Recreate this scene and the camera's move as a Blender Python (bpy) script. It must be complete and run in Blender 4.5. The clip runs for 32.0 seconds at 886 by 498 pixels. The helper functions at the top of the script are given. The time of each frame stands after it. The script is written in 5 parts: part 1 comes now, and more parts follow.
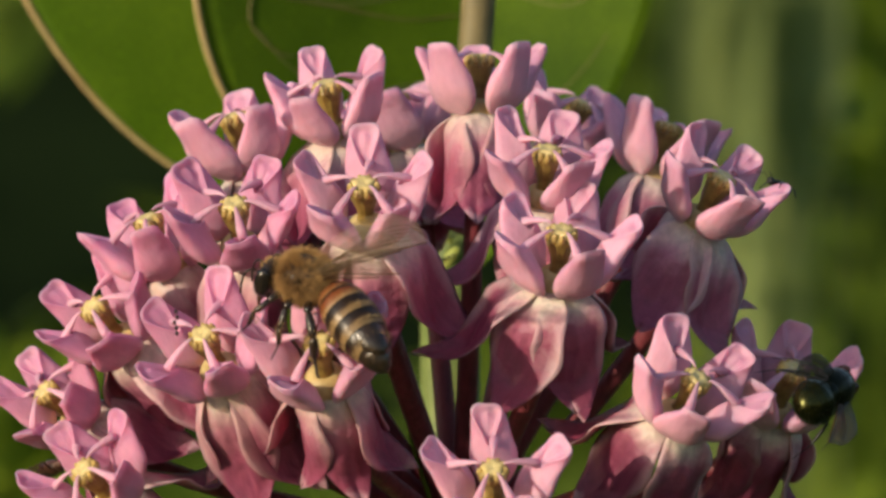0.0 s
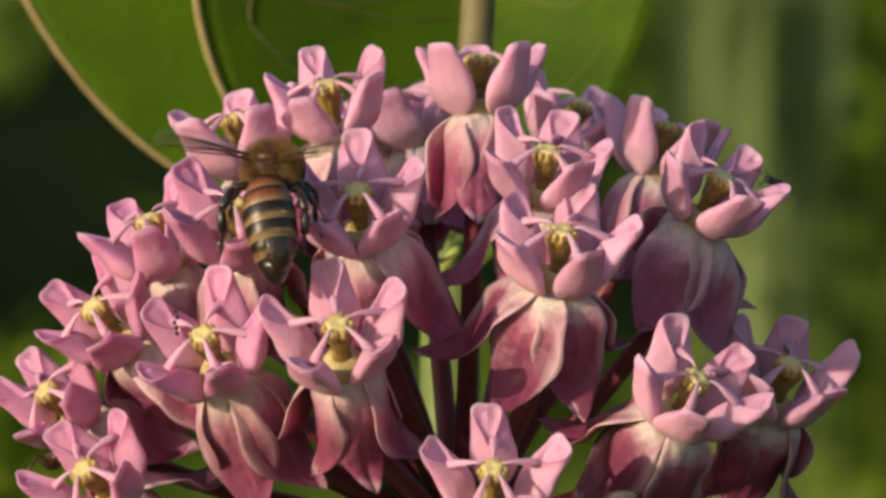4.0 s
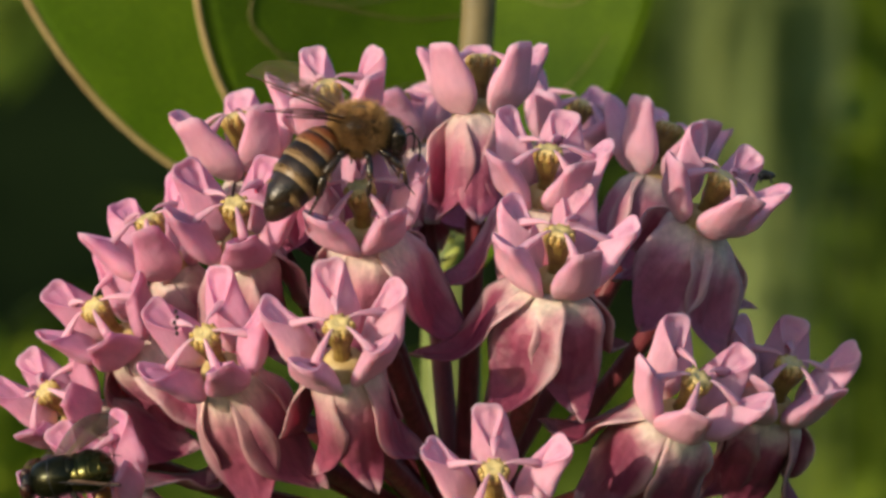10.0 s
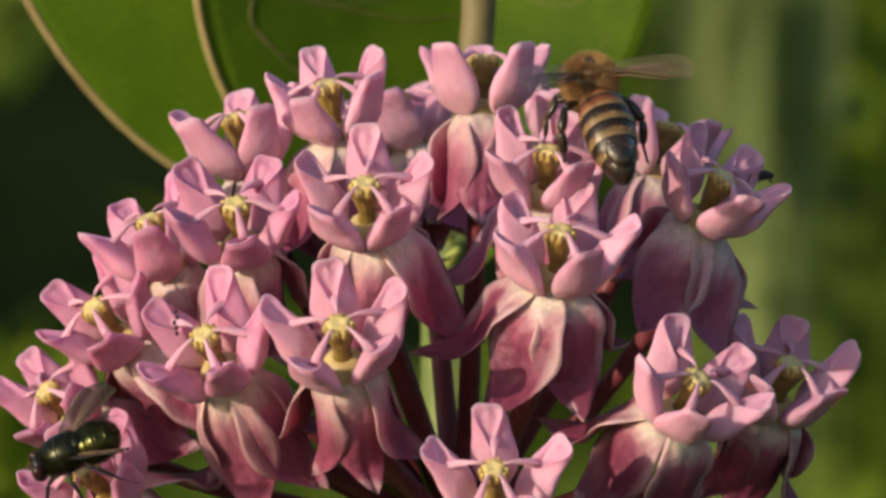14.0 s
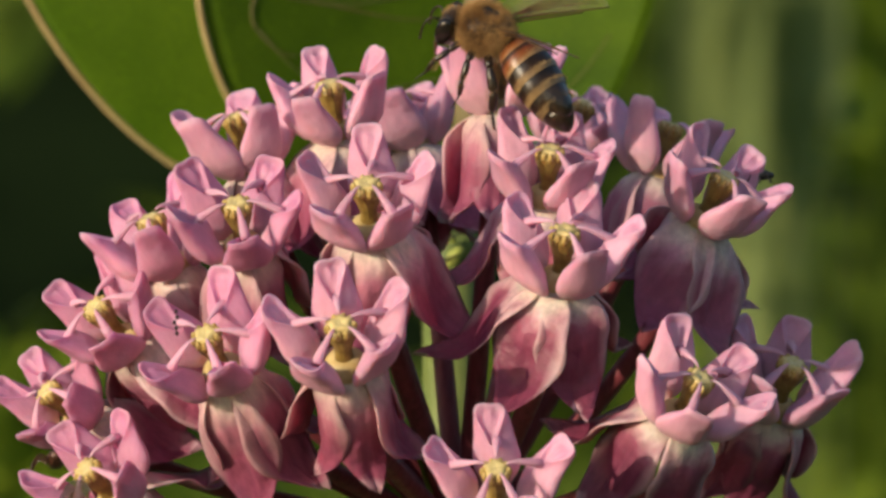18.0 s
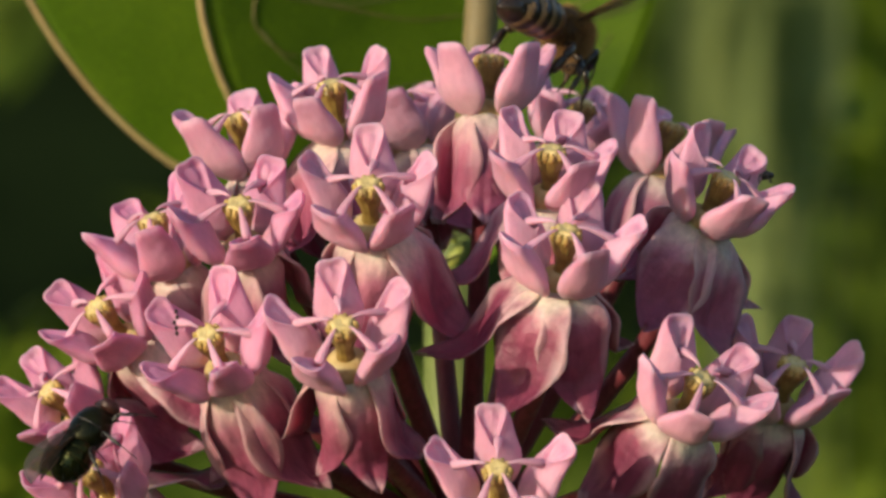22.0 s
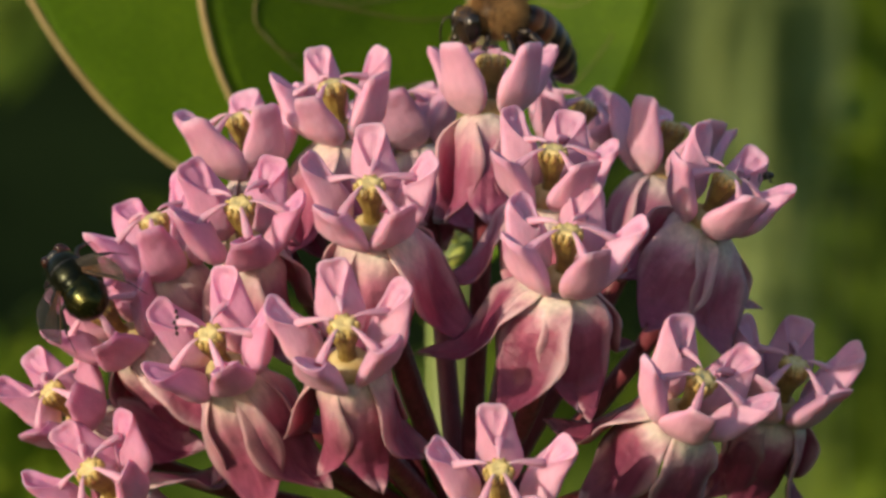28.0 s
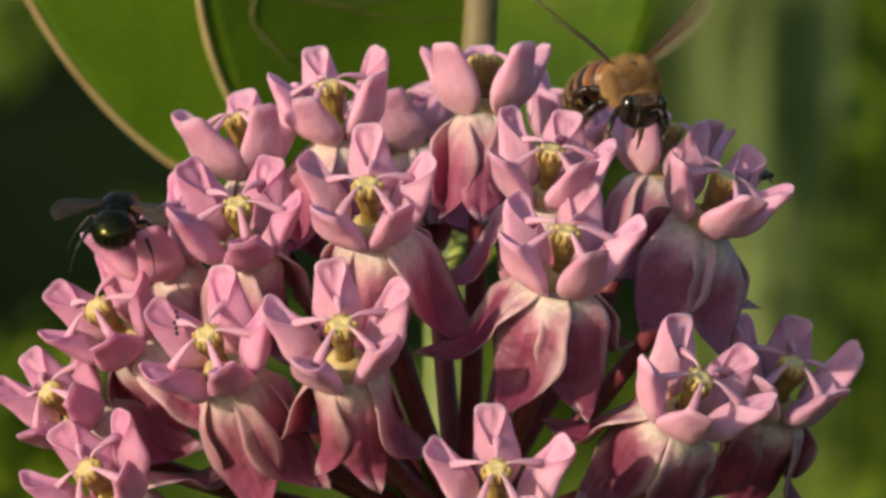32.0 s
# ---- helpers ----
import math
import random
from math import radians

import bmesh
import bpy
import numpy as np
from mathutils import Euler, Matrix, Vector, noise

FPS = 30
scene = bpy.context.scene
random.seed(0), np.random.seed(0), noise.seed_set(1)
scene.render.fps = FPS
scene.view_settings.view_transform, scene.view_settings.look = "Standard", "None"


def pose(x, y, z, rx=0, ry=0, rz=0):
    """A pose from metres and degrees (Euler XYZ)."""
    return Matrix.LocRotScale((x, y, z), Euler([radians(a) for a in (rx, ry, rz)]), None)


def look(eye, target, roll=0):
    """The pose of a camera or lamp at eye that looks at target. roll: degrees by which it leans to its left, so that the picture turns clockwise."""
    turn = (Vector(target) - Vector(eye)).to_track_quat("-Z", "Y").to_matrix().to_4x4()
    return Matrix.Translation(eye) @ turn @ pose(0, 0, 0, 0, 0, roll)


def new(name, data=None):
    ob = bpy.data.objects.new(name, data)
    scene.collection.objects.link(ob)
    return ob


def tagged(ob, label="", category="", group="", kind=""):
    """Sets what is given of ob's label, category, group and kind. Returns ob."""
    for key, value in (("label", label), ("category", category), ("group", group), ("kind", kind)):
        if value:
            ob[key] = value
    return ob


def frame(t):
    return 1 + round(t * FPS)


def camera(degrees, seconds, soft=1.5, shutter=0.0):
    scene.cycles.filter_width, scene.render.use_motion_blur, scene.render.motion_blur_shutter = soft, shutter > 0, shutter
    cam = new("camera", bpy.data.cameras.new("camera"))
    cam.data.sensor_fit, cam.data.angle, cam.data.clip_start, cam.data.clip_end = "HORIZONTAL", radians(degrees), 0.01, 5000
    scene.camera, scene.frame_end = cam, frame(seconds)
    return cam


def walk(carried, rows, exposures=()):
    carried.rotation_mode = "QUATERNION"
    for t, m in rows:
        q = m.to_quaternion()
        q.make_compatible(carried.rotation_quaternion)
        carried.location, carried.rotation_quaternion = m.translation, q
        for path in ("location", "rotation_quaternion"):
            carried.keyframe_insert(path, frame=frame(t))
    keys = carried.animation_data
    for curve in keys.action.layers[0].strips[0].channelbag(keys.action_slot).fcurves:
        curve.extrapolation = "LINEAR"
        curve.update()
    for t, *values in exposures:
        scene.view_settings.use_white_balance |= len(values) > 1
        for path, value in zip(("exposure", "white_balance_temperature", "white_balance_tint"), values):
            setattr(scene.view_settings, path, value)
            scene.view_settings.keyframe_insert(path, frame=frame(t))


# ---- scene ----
MM = 0.001

cam = camera(8.14, 32.0, soft=3.0)
cam.data.dof.use_dof = True
cam.data.dof.focus_distance = 0.492
cam.data.dof.aperture_fstop = 58.0
walk(cam, [(0.0, pose(0, -0.5, 1.0, 90, 0, 0)), (32.0, pose(0, -0.5, 1.0, 90, 0, 0))],
     [(0.0, 0.17), (32.0, 0.17)])

# ---- light: low warm sun over the camera's left shoulder, blue sky ----
SUN = Vector((-0.74, -0.62, 0.21)).normalized()
world = bpy.data.worlds.new("sky")
scene.world = world
world.use_nodes = True
wn = world.node_tree.nodes
sky = wn.new("ShaderNodeTexSky")
sky.sky_type = "NISHITA"
sky.sun_disc = False
sky.sun_elevation = math.asin(SUN.z)
sky.sun_rotation = math.atan2(SUN.x, SUN.y)
wn["Background"].inputs["Strength"].default_value = 0.149
world.node_tree.links.new(sky.outputs[0], wn["Background"].inputs["Color"])
sun_data = bpy.data.lights.new("sun", "SUN")
sun_data.energy = 3.15
sun_data.angle = radians(0.6)
sun_data.color = (1.0, 0.84, 0.62)
sun = new("sun", sun_data)
sun.matrix_world = look(SUN * 20, (0, 0, 0))


# ---- materials ----
def material(name):
    m = bpy.data.materials.new(name)
    m.use_nodes = True
    return m, m.node_tree.nodes, m.node_tree.links, m.node_tree.nodes["Principled BSDF"]


def node(nodes, kind, **values):
    n = nodes.new(kind)
    for k, v in values.items():
        n.inputs[k.replace("_", " ")].default_value = v
    return n


def ramp(nodes, stops):
    r = nodes.new("ShaderNodeValToRGB")
    e = r.color_ramp.elements
    while len(e) < len(stops):
        e.new(0.5)
    for el, (p, c) in zip(e, stops):
        el.position, el.color = p, (*c, 1)
    return r


def along(nodes, links, axis, low, high):
    """The local coordinate on one axis, from low to high in mm, as 0 to 1."""
    tc = nodes.new("ShaderNodeTexCoord")
    sep = nodes.new("ShaderNodeSeparateXYZ")
    links.new(tc.outputs["Object"], sep.inputs[0])
    mr = nodes.new("ShaderNodeMapRange")
    mr.inputs["From Min"].default_value = low * MM
    mr.inputs["From Max"].default_value = high * MM
    links.new(sep.outputs[axis], mr.inputs["Value"])
    return tc, mr


def mixed(nodes, links, a, b, factor, mode="MIX"):
    mx = nodes.new("ShaderNodeMix")
    mx.data_type, mx.blend_type = "RGBA", mode
    for sock, v in ((mx.inputs[6], a), (mx.inputs[7], b), (mx.inputs[0], factor)):
        if isinstance(v, bpy.types.NodeSocket):
            links.new(v, sock)
        else:
            sock.default_value = v if isinstance(v, float) else (*v, 1)
    return mx.outputs[2]


def bump(nodes, links, bsdf, source, strength, distance):
    b = node(nodes, "ShaderNodeBump", Strength=strength, Distance=distance)
    links.new(source, b.inputs["Height"])
    links.new(b.outputs[0], bsdf.inputs["Normal"])


def petal_material(name, axis, low, high, stops, streak, rough=0.5, sub=0.45, edge=None, sheen=0.0, coarse=350.0):
    m, n, l, b = material(name)
    tc, mr = along(n, l, axis, low, high)
    wob = node(n, "ShaderNodeTexNoise", Scale=420.0, Detail=3.0)
    l.new(tc.outputs["Object"], wob.inputs["Vector"])
    add = n.new("ShaderNodeMath")
    add.operation = "MULTIPLY_ADD"
    add.inputs[1].default_value = 0.42
    l.new(wob.outputs["Fac"], add.inputs[0])
    off = n.new("ShaderNodeMath")
    off.operation = "SUBTRACT"
    off.inputs[1].default_value = 0.21
    l.new(mr.outputs[0], off.inputs[0])
    l.new(off.outputs[0], add.inputs[2])
    r = ramp(n, stops)
    l.new(add.outputs[0], r.inputs[0])
    # fine lengthwise streaks and a slight change from piece to piece
    mp = n.new("ShaderNodeMapping")
    mp.inputs["Scale"].default_value = (1600, 1600, 140)
    l.new(tc.outputs["Object"], mp.inputs["Vector"])
    st = node(n, "ShaderNodeTexNoise", Scale=1.0, Detail=4.0, Roughness=0.6)
    l.new(mp.outputs[0], st.inputs["Vector"])
    sr = ramp(n, [(0.3, (1.0 - streak,) * 3), (0.7, (1.0, 1.0, 1.0))])
    l.new(st.outputs["Fac"], sr.inputs[0])
    c = mixed(n, l, r.outputs[0], sr.outputs[0], 1.0, "MULTIPLY")
    if edge:
        sy = n.new("ShaderNodeSeparateXYZ")
        l.new(tc.outputs["Object"], sy.inputs[0])
        ab = n.new("ShaderNodeMath")
        ab.operation = "ABSOLUTE"
        l.new(sy.outputs["Y"], ab.inputs[0])
        er = n.new("ShaderNodeMapRange")
        er.inputs["From Min"].default_value, er.inputs["From Max"].default_value = 0.0019, 0.0029
        er.inputs["To Max"].default_value = 0.48
        l.new(ab.outputs[0], er.inputs["Value"])
        c = mixed(n, l, c, edge, er.outputs[0])
    info = n.new("ShaderNodeObjectInfo")
    hs = n.new("ShaderNodeHueSaturation")
    vr = n.new("ShaderNodeMapRange")
    vr.inputs["To Min"].default_value, vr.inputs["To Max"].default_value = 0.86, 1.1
    l.new(info.outputs["Random"], vr.inputs["Value"])
    l.new(vr.outputs[0], hs.inputs["Value"])
    l.new(c, hs.inputs["Color"])
    l.new(hs.outputs[0], b.inputs["Base Color"])
    b.inputs["Roughness"].default_value = rough
    b.inputs["Subsurface Weight"].default_value = sub
    b.inputs["Subsurface Radius"].default_value = (1.0, 0.45, 0.5)
    b.inputs["Subsurface Scale"].default_value = 0.0014
    b.inputs["Specular IOR Level"].default_value = 0.35
    b.inputs["Sheen Weight"].default_value = sheen
    b.inputs["Sheen Roughness"].default_value = 0.6
    b.inputs["Sheen Tint"].default_value = (1.0, 0.85, 0.9, 1)
    crumple = node(n, "ShaderNodeTexNoise", Scale=coarse, Detail=3.0, Roughness=0.55)
    l.new(tc.outputs["Object"], crumple.inputs["Vector"])
    b1 = node(n, "ShaderNodeBump", Strength=0.5, Distance=0.0007)
    l.new(crumple.outputs["Fac"], b1.inputs["Height"])
    b2 = node(n, "ShaderNodeBump", Strength=0.3, Distance=0.00014)
    l.new(st.outputs["Fac"], b2.inputs["Height"])
    l.new(b1.outputs[0], b2.inputs["Normal"])
    l.new(b2.outputs[0], b.inputs["Normal"])
    return m


HOOD = petal_material("hood_pink", "Z", 0.0, 5.6,
                      [(0.0, (0.78, 0.48, 0.57)), (0.35, (0.74, 0.39, 0.53)), (0.75, (0.69, 0.33, 0.50)), (1.0, (0.76, 0.44, 0.58))], 0.14)
HOOD_DEEP = petal_material("hood_deep_pink", "Z", 0.0, 5.6,
                           [(0.0, (0.76, 0.43, 0.55)), (0.35, (0.70, 0.33, 0.50)), (0.75, (0.64, 0.26, 0.45)), (1.0, (0.74, 0.39, 0.54))], 0.16)
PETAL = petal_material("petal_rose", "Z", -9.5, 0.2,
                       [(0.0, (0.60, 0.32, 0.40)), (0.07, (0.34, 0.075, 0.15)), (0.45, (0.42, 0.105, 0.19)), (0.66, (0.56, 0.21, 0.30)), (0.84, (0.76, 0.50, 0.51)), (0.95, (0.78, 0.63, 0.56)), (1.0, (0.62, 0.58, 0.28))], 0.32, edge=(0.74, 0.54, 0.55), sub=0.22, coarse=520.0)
# maroon petals, with the shade on their lower lobes also put into the colour
PETAL_SHADED = petal_material("petal_maroon_shaded", "Z", -9.5, 0.2,
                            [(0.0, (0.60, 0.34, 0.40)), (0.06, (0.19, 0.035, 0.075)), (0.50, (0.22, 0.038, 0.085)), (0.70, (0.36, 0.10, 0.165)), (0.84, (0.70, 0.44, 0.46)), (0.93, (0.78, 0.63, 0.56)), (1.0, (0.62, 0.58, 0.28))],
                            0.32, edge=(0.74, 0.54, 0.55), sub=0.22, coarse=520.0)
HORN = petal_material("horn_pale_pink", "Z", 2.5, 5.0, [(0.0, (0.68, 0.34, 0.49)), (1.0, (0.72, 0.40, 0.50))], 0.1)
PEDICEL = petal_material("pedicel_maroon", "Z", -40, 40, [(0.0, (0.25, 0.045, 0.065)), (0.5, (0.30, 0.06, 0.08)), (1.0, (0.27, 0.055, 0.07))], 0.45, 0.45, 0.05)


def speckled(name, a, b_, scale, rough, metal=0.0, bump_by=0.3, depth=0.0002, coat=0.0, spec=0.5):
    m, n, l, b = material(name)
    tc = n.new("ShaderNodeTexCoord")
    t1 = node(n, "ShaderNodeTexNoise", Scale=scale, Detail=4.0, Roughness=0.62)
    l.new(tc.outputs["Object"], t1.inputs["Vector"])
    r = ramp(n, [(0.34, a), (0.66, b_)])
    l.new(t1.outputs["Fac"], r.inputs[0])
    l.new(r.outputs[0], b.inputs["Base Color"])
    t2 = node(n, "ShaderNodeTexNoise", Scale=scale * 4, Detail=3.0)
    l.new(tc.outputs["Object"], t2.inputs["Vector"])
    rr = n.new("ShaderNodeMapRange")
    rr.inputs["To Min"].default_value, rr.inputs["To Max"].default_value = rough * 0.8, min(1.0, rough * 1.25)
    l.new(t2.outputs["Fac"], rr.inputs["Value"])
    l.new(rr.outputs[0], b.inputs["Roughness"])
    b.inputs["Metallic"].default_value = metal
    b.inputs["Coat Weight"].default_value = coat
    b.inputs["Specular IOR Level"].default_value = spec
    bump(n, l, b, t2.outputs["Fac"], bump_by, depth)
    return m


COLUMN = speckled("column_olive_brown", (0.17, 0.10, 0.022), (0.34, 0.25, 0.06), 900, 0.35, bump_by=0.3, depth=0.0001)
NECK = speckled("neck_yellow_green", (0.46, 0.32, 0.11), (0.62, 0.50, 0.24), 700, 0.5, depth=0.0001)
STIGMA = speckled("stigma_cream", (0.46, 0.32, 0.09), (0.74, 0.62, 0.30), 900, 0.33, bump_by=0.35, depth=0.0001)
ANTHER = speckled("anther_gold", (0.24, 0.13, 0.025), (0.62, 0.46, 0.16), 1500, 0.26, bump_by=0.3, depth=0.0001)
STEM = speckled("stem_pale_green", (0.13, 0.18, 0.045), (0.20, 0.25, 0.07), 260, 0.55)
STEM_TOP = speckled("stem_olive_tan", (0.15, 0.12, 0.05), (0.21, 0.17, 0.075), 260, 0.6)
VEIN = speckled("leaf_vein_tan", (0.36, 0.25, 0.10), (0.46, 0.35, 0.15), 300, 0.6)
VEIN_FINE = speckled("leaf_fine_vein_olive", (0.13, 0.15, 0.03), (0.19, 0.19, 0.045), 300, 0.6)
VEIN_LOOP = speckled("leaf_loop_vein_brown", (0.13, 0.11, 0.028), (0.19, 0.155, 0.04), 300, 0.6)
DEBRIS = speckled("debris_black", (0.01, 0.008, 0.008), (0.03, 0.02, 0.02), 3000, 0.5)


def leaf_material(name, dark, light, scale=90.0, through_light=0.25):
    m, n, l, b = material(name)
    tc = n.new("ShaderNodeTexCoord")
    big = node(n, "ShaderNodeTexNoise", Scale=scale, Detail=3.0)
    fine = node(n, "ShaderNodeTexVoronoi", Scale=scale * 16)
    fine.feature = "DISTANCE_TO_EDGE"
    for t in (big, fine):
        l.new(tc.outputs["Object"], t.inputs["Vector"])
    r = ramp(n, [(0.3, dark), (0.7, light)])
    l.new(big.outputs["Fac"], r.inputs[0])
    fr = ramp(n, [(0.0, (1.25, 1.22, 1.1)), (0.12, (1.0, 1.0, 1.0))])
    l.new(fine.outputs["Distance"], fr.inputs[0])
    c = mixed(n, l, r.outputs[0], fr.outputs[0], 1.0, "MULTIPLY")
    l.new(c, b.inputs["Base Color"])
    b.inputs["Roughness"].default_value = 0.55
    b.inputs["Specular IOR Level"].default_value = 0.08
    bump(n, l, b, fine.outputs["Distance"], 0.3, 0.0003)
    tr = n.new("ShaderNodeBsdfTranslucent")
    l.new(c, tr.inputs["Color"])
    mix = n.new("ShaderNodeMixShader")
    mix.inputs[0].default_value = through_light
    l.new(b.outputs[0], mix.inputs[1])
    l.new(tr.outputs[0], mix.inputs[2])
    l.new(mix.outputs[0], n["Material Output"].inputs["Surface"])
    return m


LEAF = leaf_material("milkweed_leaf_green", (0.042, 0.092, 0.004), (0.092, 0.165, 0.008))
LEAF_LIGHT = leaf_material("milkweed_leaf_light_green", (0.065, 0.135, 0.005), (0.105, 0.19, 0.010))
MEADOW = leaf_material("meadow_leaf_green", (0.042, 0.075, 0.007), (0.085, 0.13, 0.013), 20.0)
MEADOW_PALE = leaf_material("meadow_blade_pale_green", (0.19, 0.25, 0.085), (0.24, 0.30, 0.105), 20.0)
# brighter copy of the meadow leaf: sunlight on it is put into the colour
MEADOW_SUNLIT = leaf_material("meadow_leaf_sunlit_yellow_green", (0.13, 0.20, 0.015), (0.18, 0.25, 0.025), 20.0)
# the deep shade inside the woods is put into this near-black green
WOODS = speckled("far_woods_shaded_green", (0.007, 0.013, 0.006), (0.020, 0.034, 0.012), 0.9, 0.95, spec=0.0)
GRASS = speckled("grass_ground", (0.03, 0.05, 0.012), (0.07, 0.10, 0.025), 3.0, 0.9, depth=0.02)


# ---- mesh helpers: all shapes are given in mm ----
def mesh_of(name, verts, faces, mat, smooth=True):
    me = bpy.data.meshes.new(name)
    me.from_pydata([Vector(v) * MM for v in verts], [], faces)
    for m in (mat if isinstance(mat, (list, tuple)) else [mat]):
        me.materials.append(m)
    if smooth:
        me.polygons.foreach_set("use_smooth", [True] * len(me.polygons))
    me.update()
    return me


def part(name, me, parent, m=None, label=""):
    ob = new(name, me)
    ob.parent = parent
    if m is not None:
        ob.matrix_basis = m
    return tagged(ob, label) if label else ob


def grid_faces(nu, nv, start=0, closed=False, flip=False):
    out = []
    for i in range(nu - 1):
        for j in range(nv if closed else nv - 1):
            k = (j + 1) % nv
            q = (start + i * nv + j, start + i * nv + k, start + (i + 1) * nv + k, start + (i + 1) * nv + j)
            out.append(q[::-1] if flip else q)
    return out


def join(*pieces):
    verts, faces = [], []
    for v, f in pieces:
        o = len(verts)
        verts += v
        faces += [tuple(i + o for i in q) for q in f]
    return verts, faces


def lathe(profile, n=16, wobble=None):
    """Round body about z from (r, z) pairs."""
    verts = []
    for i, (r, z) in enumerate(profile):
        for j in range(n):
            a = 2 * math.pi * j / n
            rr = r * (wobble(a, i / (len(profile) - 1)) if wobble else 1)
            verts.append((rr * math.cos(a), rr * math.sin(a), z))
    return verts, grid_faces(len(profile), n, closed=True)


def tube(points, radii, n=8):
    verts, pts = [], [Vector(p) for p in points]
    side = None
    for i, p in enumerate(pts):
        d = (pts[min(i + 1, len(pts) - 1)] - pts[max(i - 1, 0)]).normalized()
        if side is None:
            side = d.orthogonal().normalized()
        side = (side - d * side.dot(d)).normalized()
        up = d.cross(side)
        r = radii[i] if isinstance(radii, (list, tuple)) else radii
        for j in range(n):
            a = 2 * math.pi * j / n
            verts.append(p + (side * math.cos(a) + up * math.sin(a)) * r)
    faces = grid_faces(len(pts), n, closed=True)
    faces.append(tuple(range(n))[::-1])
    faces.append(tuple(range((len(pts) - 1) * n, len(pts) * n)))
    return verts, faces


def ball(c, r, n=14, rings=9):
    rx, ry, rz = r if isinstance(r, (list, tuple)) else (r, r, r)
    verts = []
    for i in range(rings):
        t = math.pi * (i + 0.02) / (rings - 0.96)
        for j in range(n):
            a = 2 * math.pi * j / n
            verts.append((c[0] + rx * math.sin(t) * math.cos(a), c[1] + ry * math.sin(t) * math.sin(a), c[2] + rz * math.cos(t)))
    f = grid_faces(rings, n, closed=True, flip=True)
    f.append(tuple(range(n)))
    f.append(tuple(range((rings - 1) * n, rings * n))[::-1])
    return verts, f


def smooth_path(pts, n):
    """Catmull-Rom through the points."""
    P = [Vector(p) for p in pts]
    P = [P[0] * 2 - P[1]] + P + [P[-1] * 2 - P[-2]]
    out = []
    for i in range(n):
        s = i / (n - 1) * (len(P) - 3)
        k = min(int(s), len(P) - 4)
        t = s - k
        a, b, c, d = P[k:k + 4]
        out.append(0.5 * (2 * b + (c - a) * t + (2 * a - 5 * b + 4 * c - d) * t * t + (3 * b - a - 3 * c + d) * t ** 3))
    return out


def sheet(point, nu, nv, thick):
    """A sheet with two faces and closed rims; point(u, v) gives place and normal."""
    outer, inner = [], []
    for i in range(nu):
        for j in range(nv):
            p, q = point(i / (nu - 1), j / (nv - 1) * 2 - 1)
            outer.append(p)
            inner.append(q)
    n = len(outer)
    f = grid_faces(nu, nv) + grid_faces(nu, nv, n, flip=True)
    for i in range(nu - 1):
        a, b = i * nv, (i + 1) * nv
        f += [(a, b, b + n, a + n), (b + nv - 1, a + nv - 1, a + nv - 1 + n, b + nv - 1 + n)]
    for j in range(nv - 1):
        a = (nu - 1) * nv + j
        f += [(a, a + 1, a + 1 + n, a + n)]
    return outer + inner, f


# ---- one milkweed floret ----
def sstep(a, b, x):
    t = min(1, max(0, (x - a) / (b - a)))
    return t * t * (3 - 2 * t)


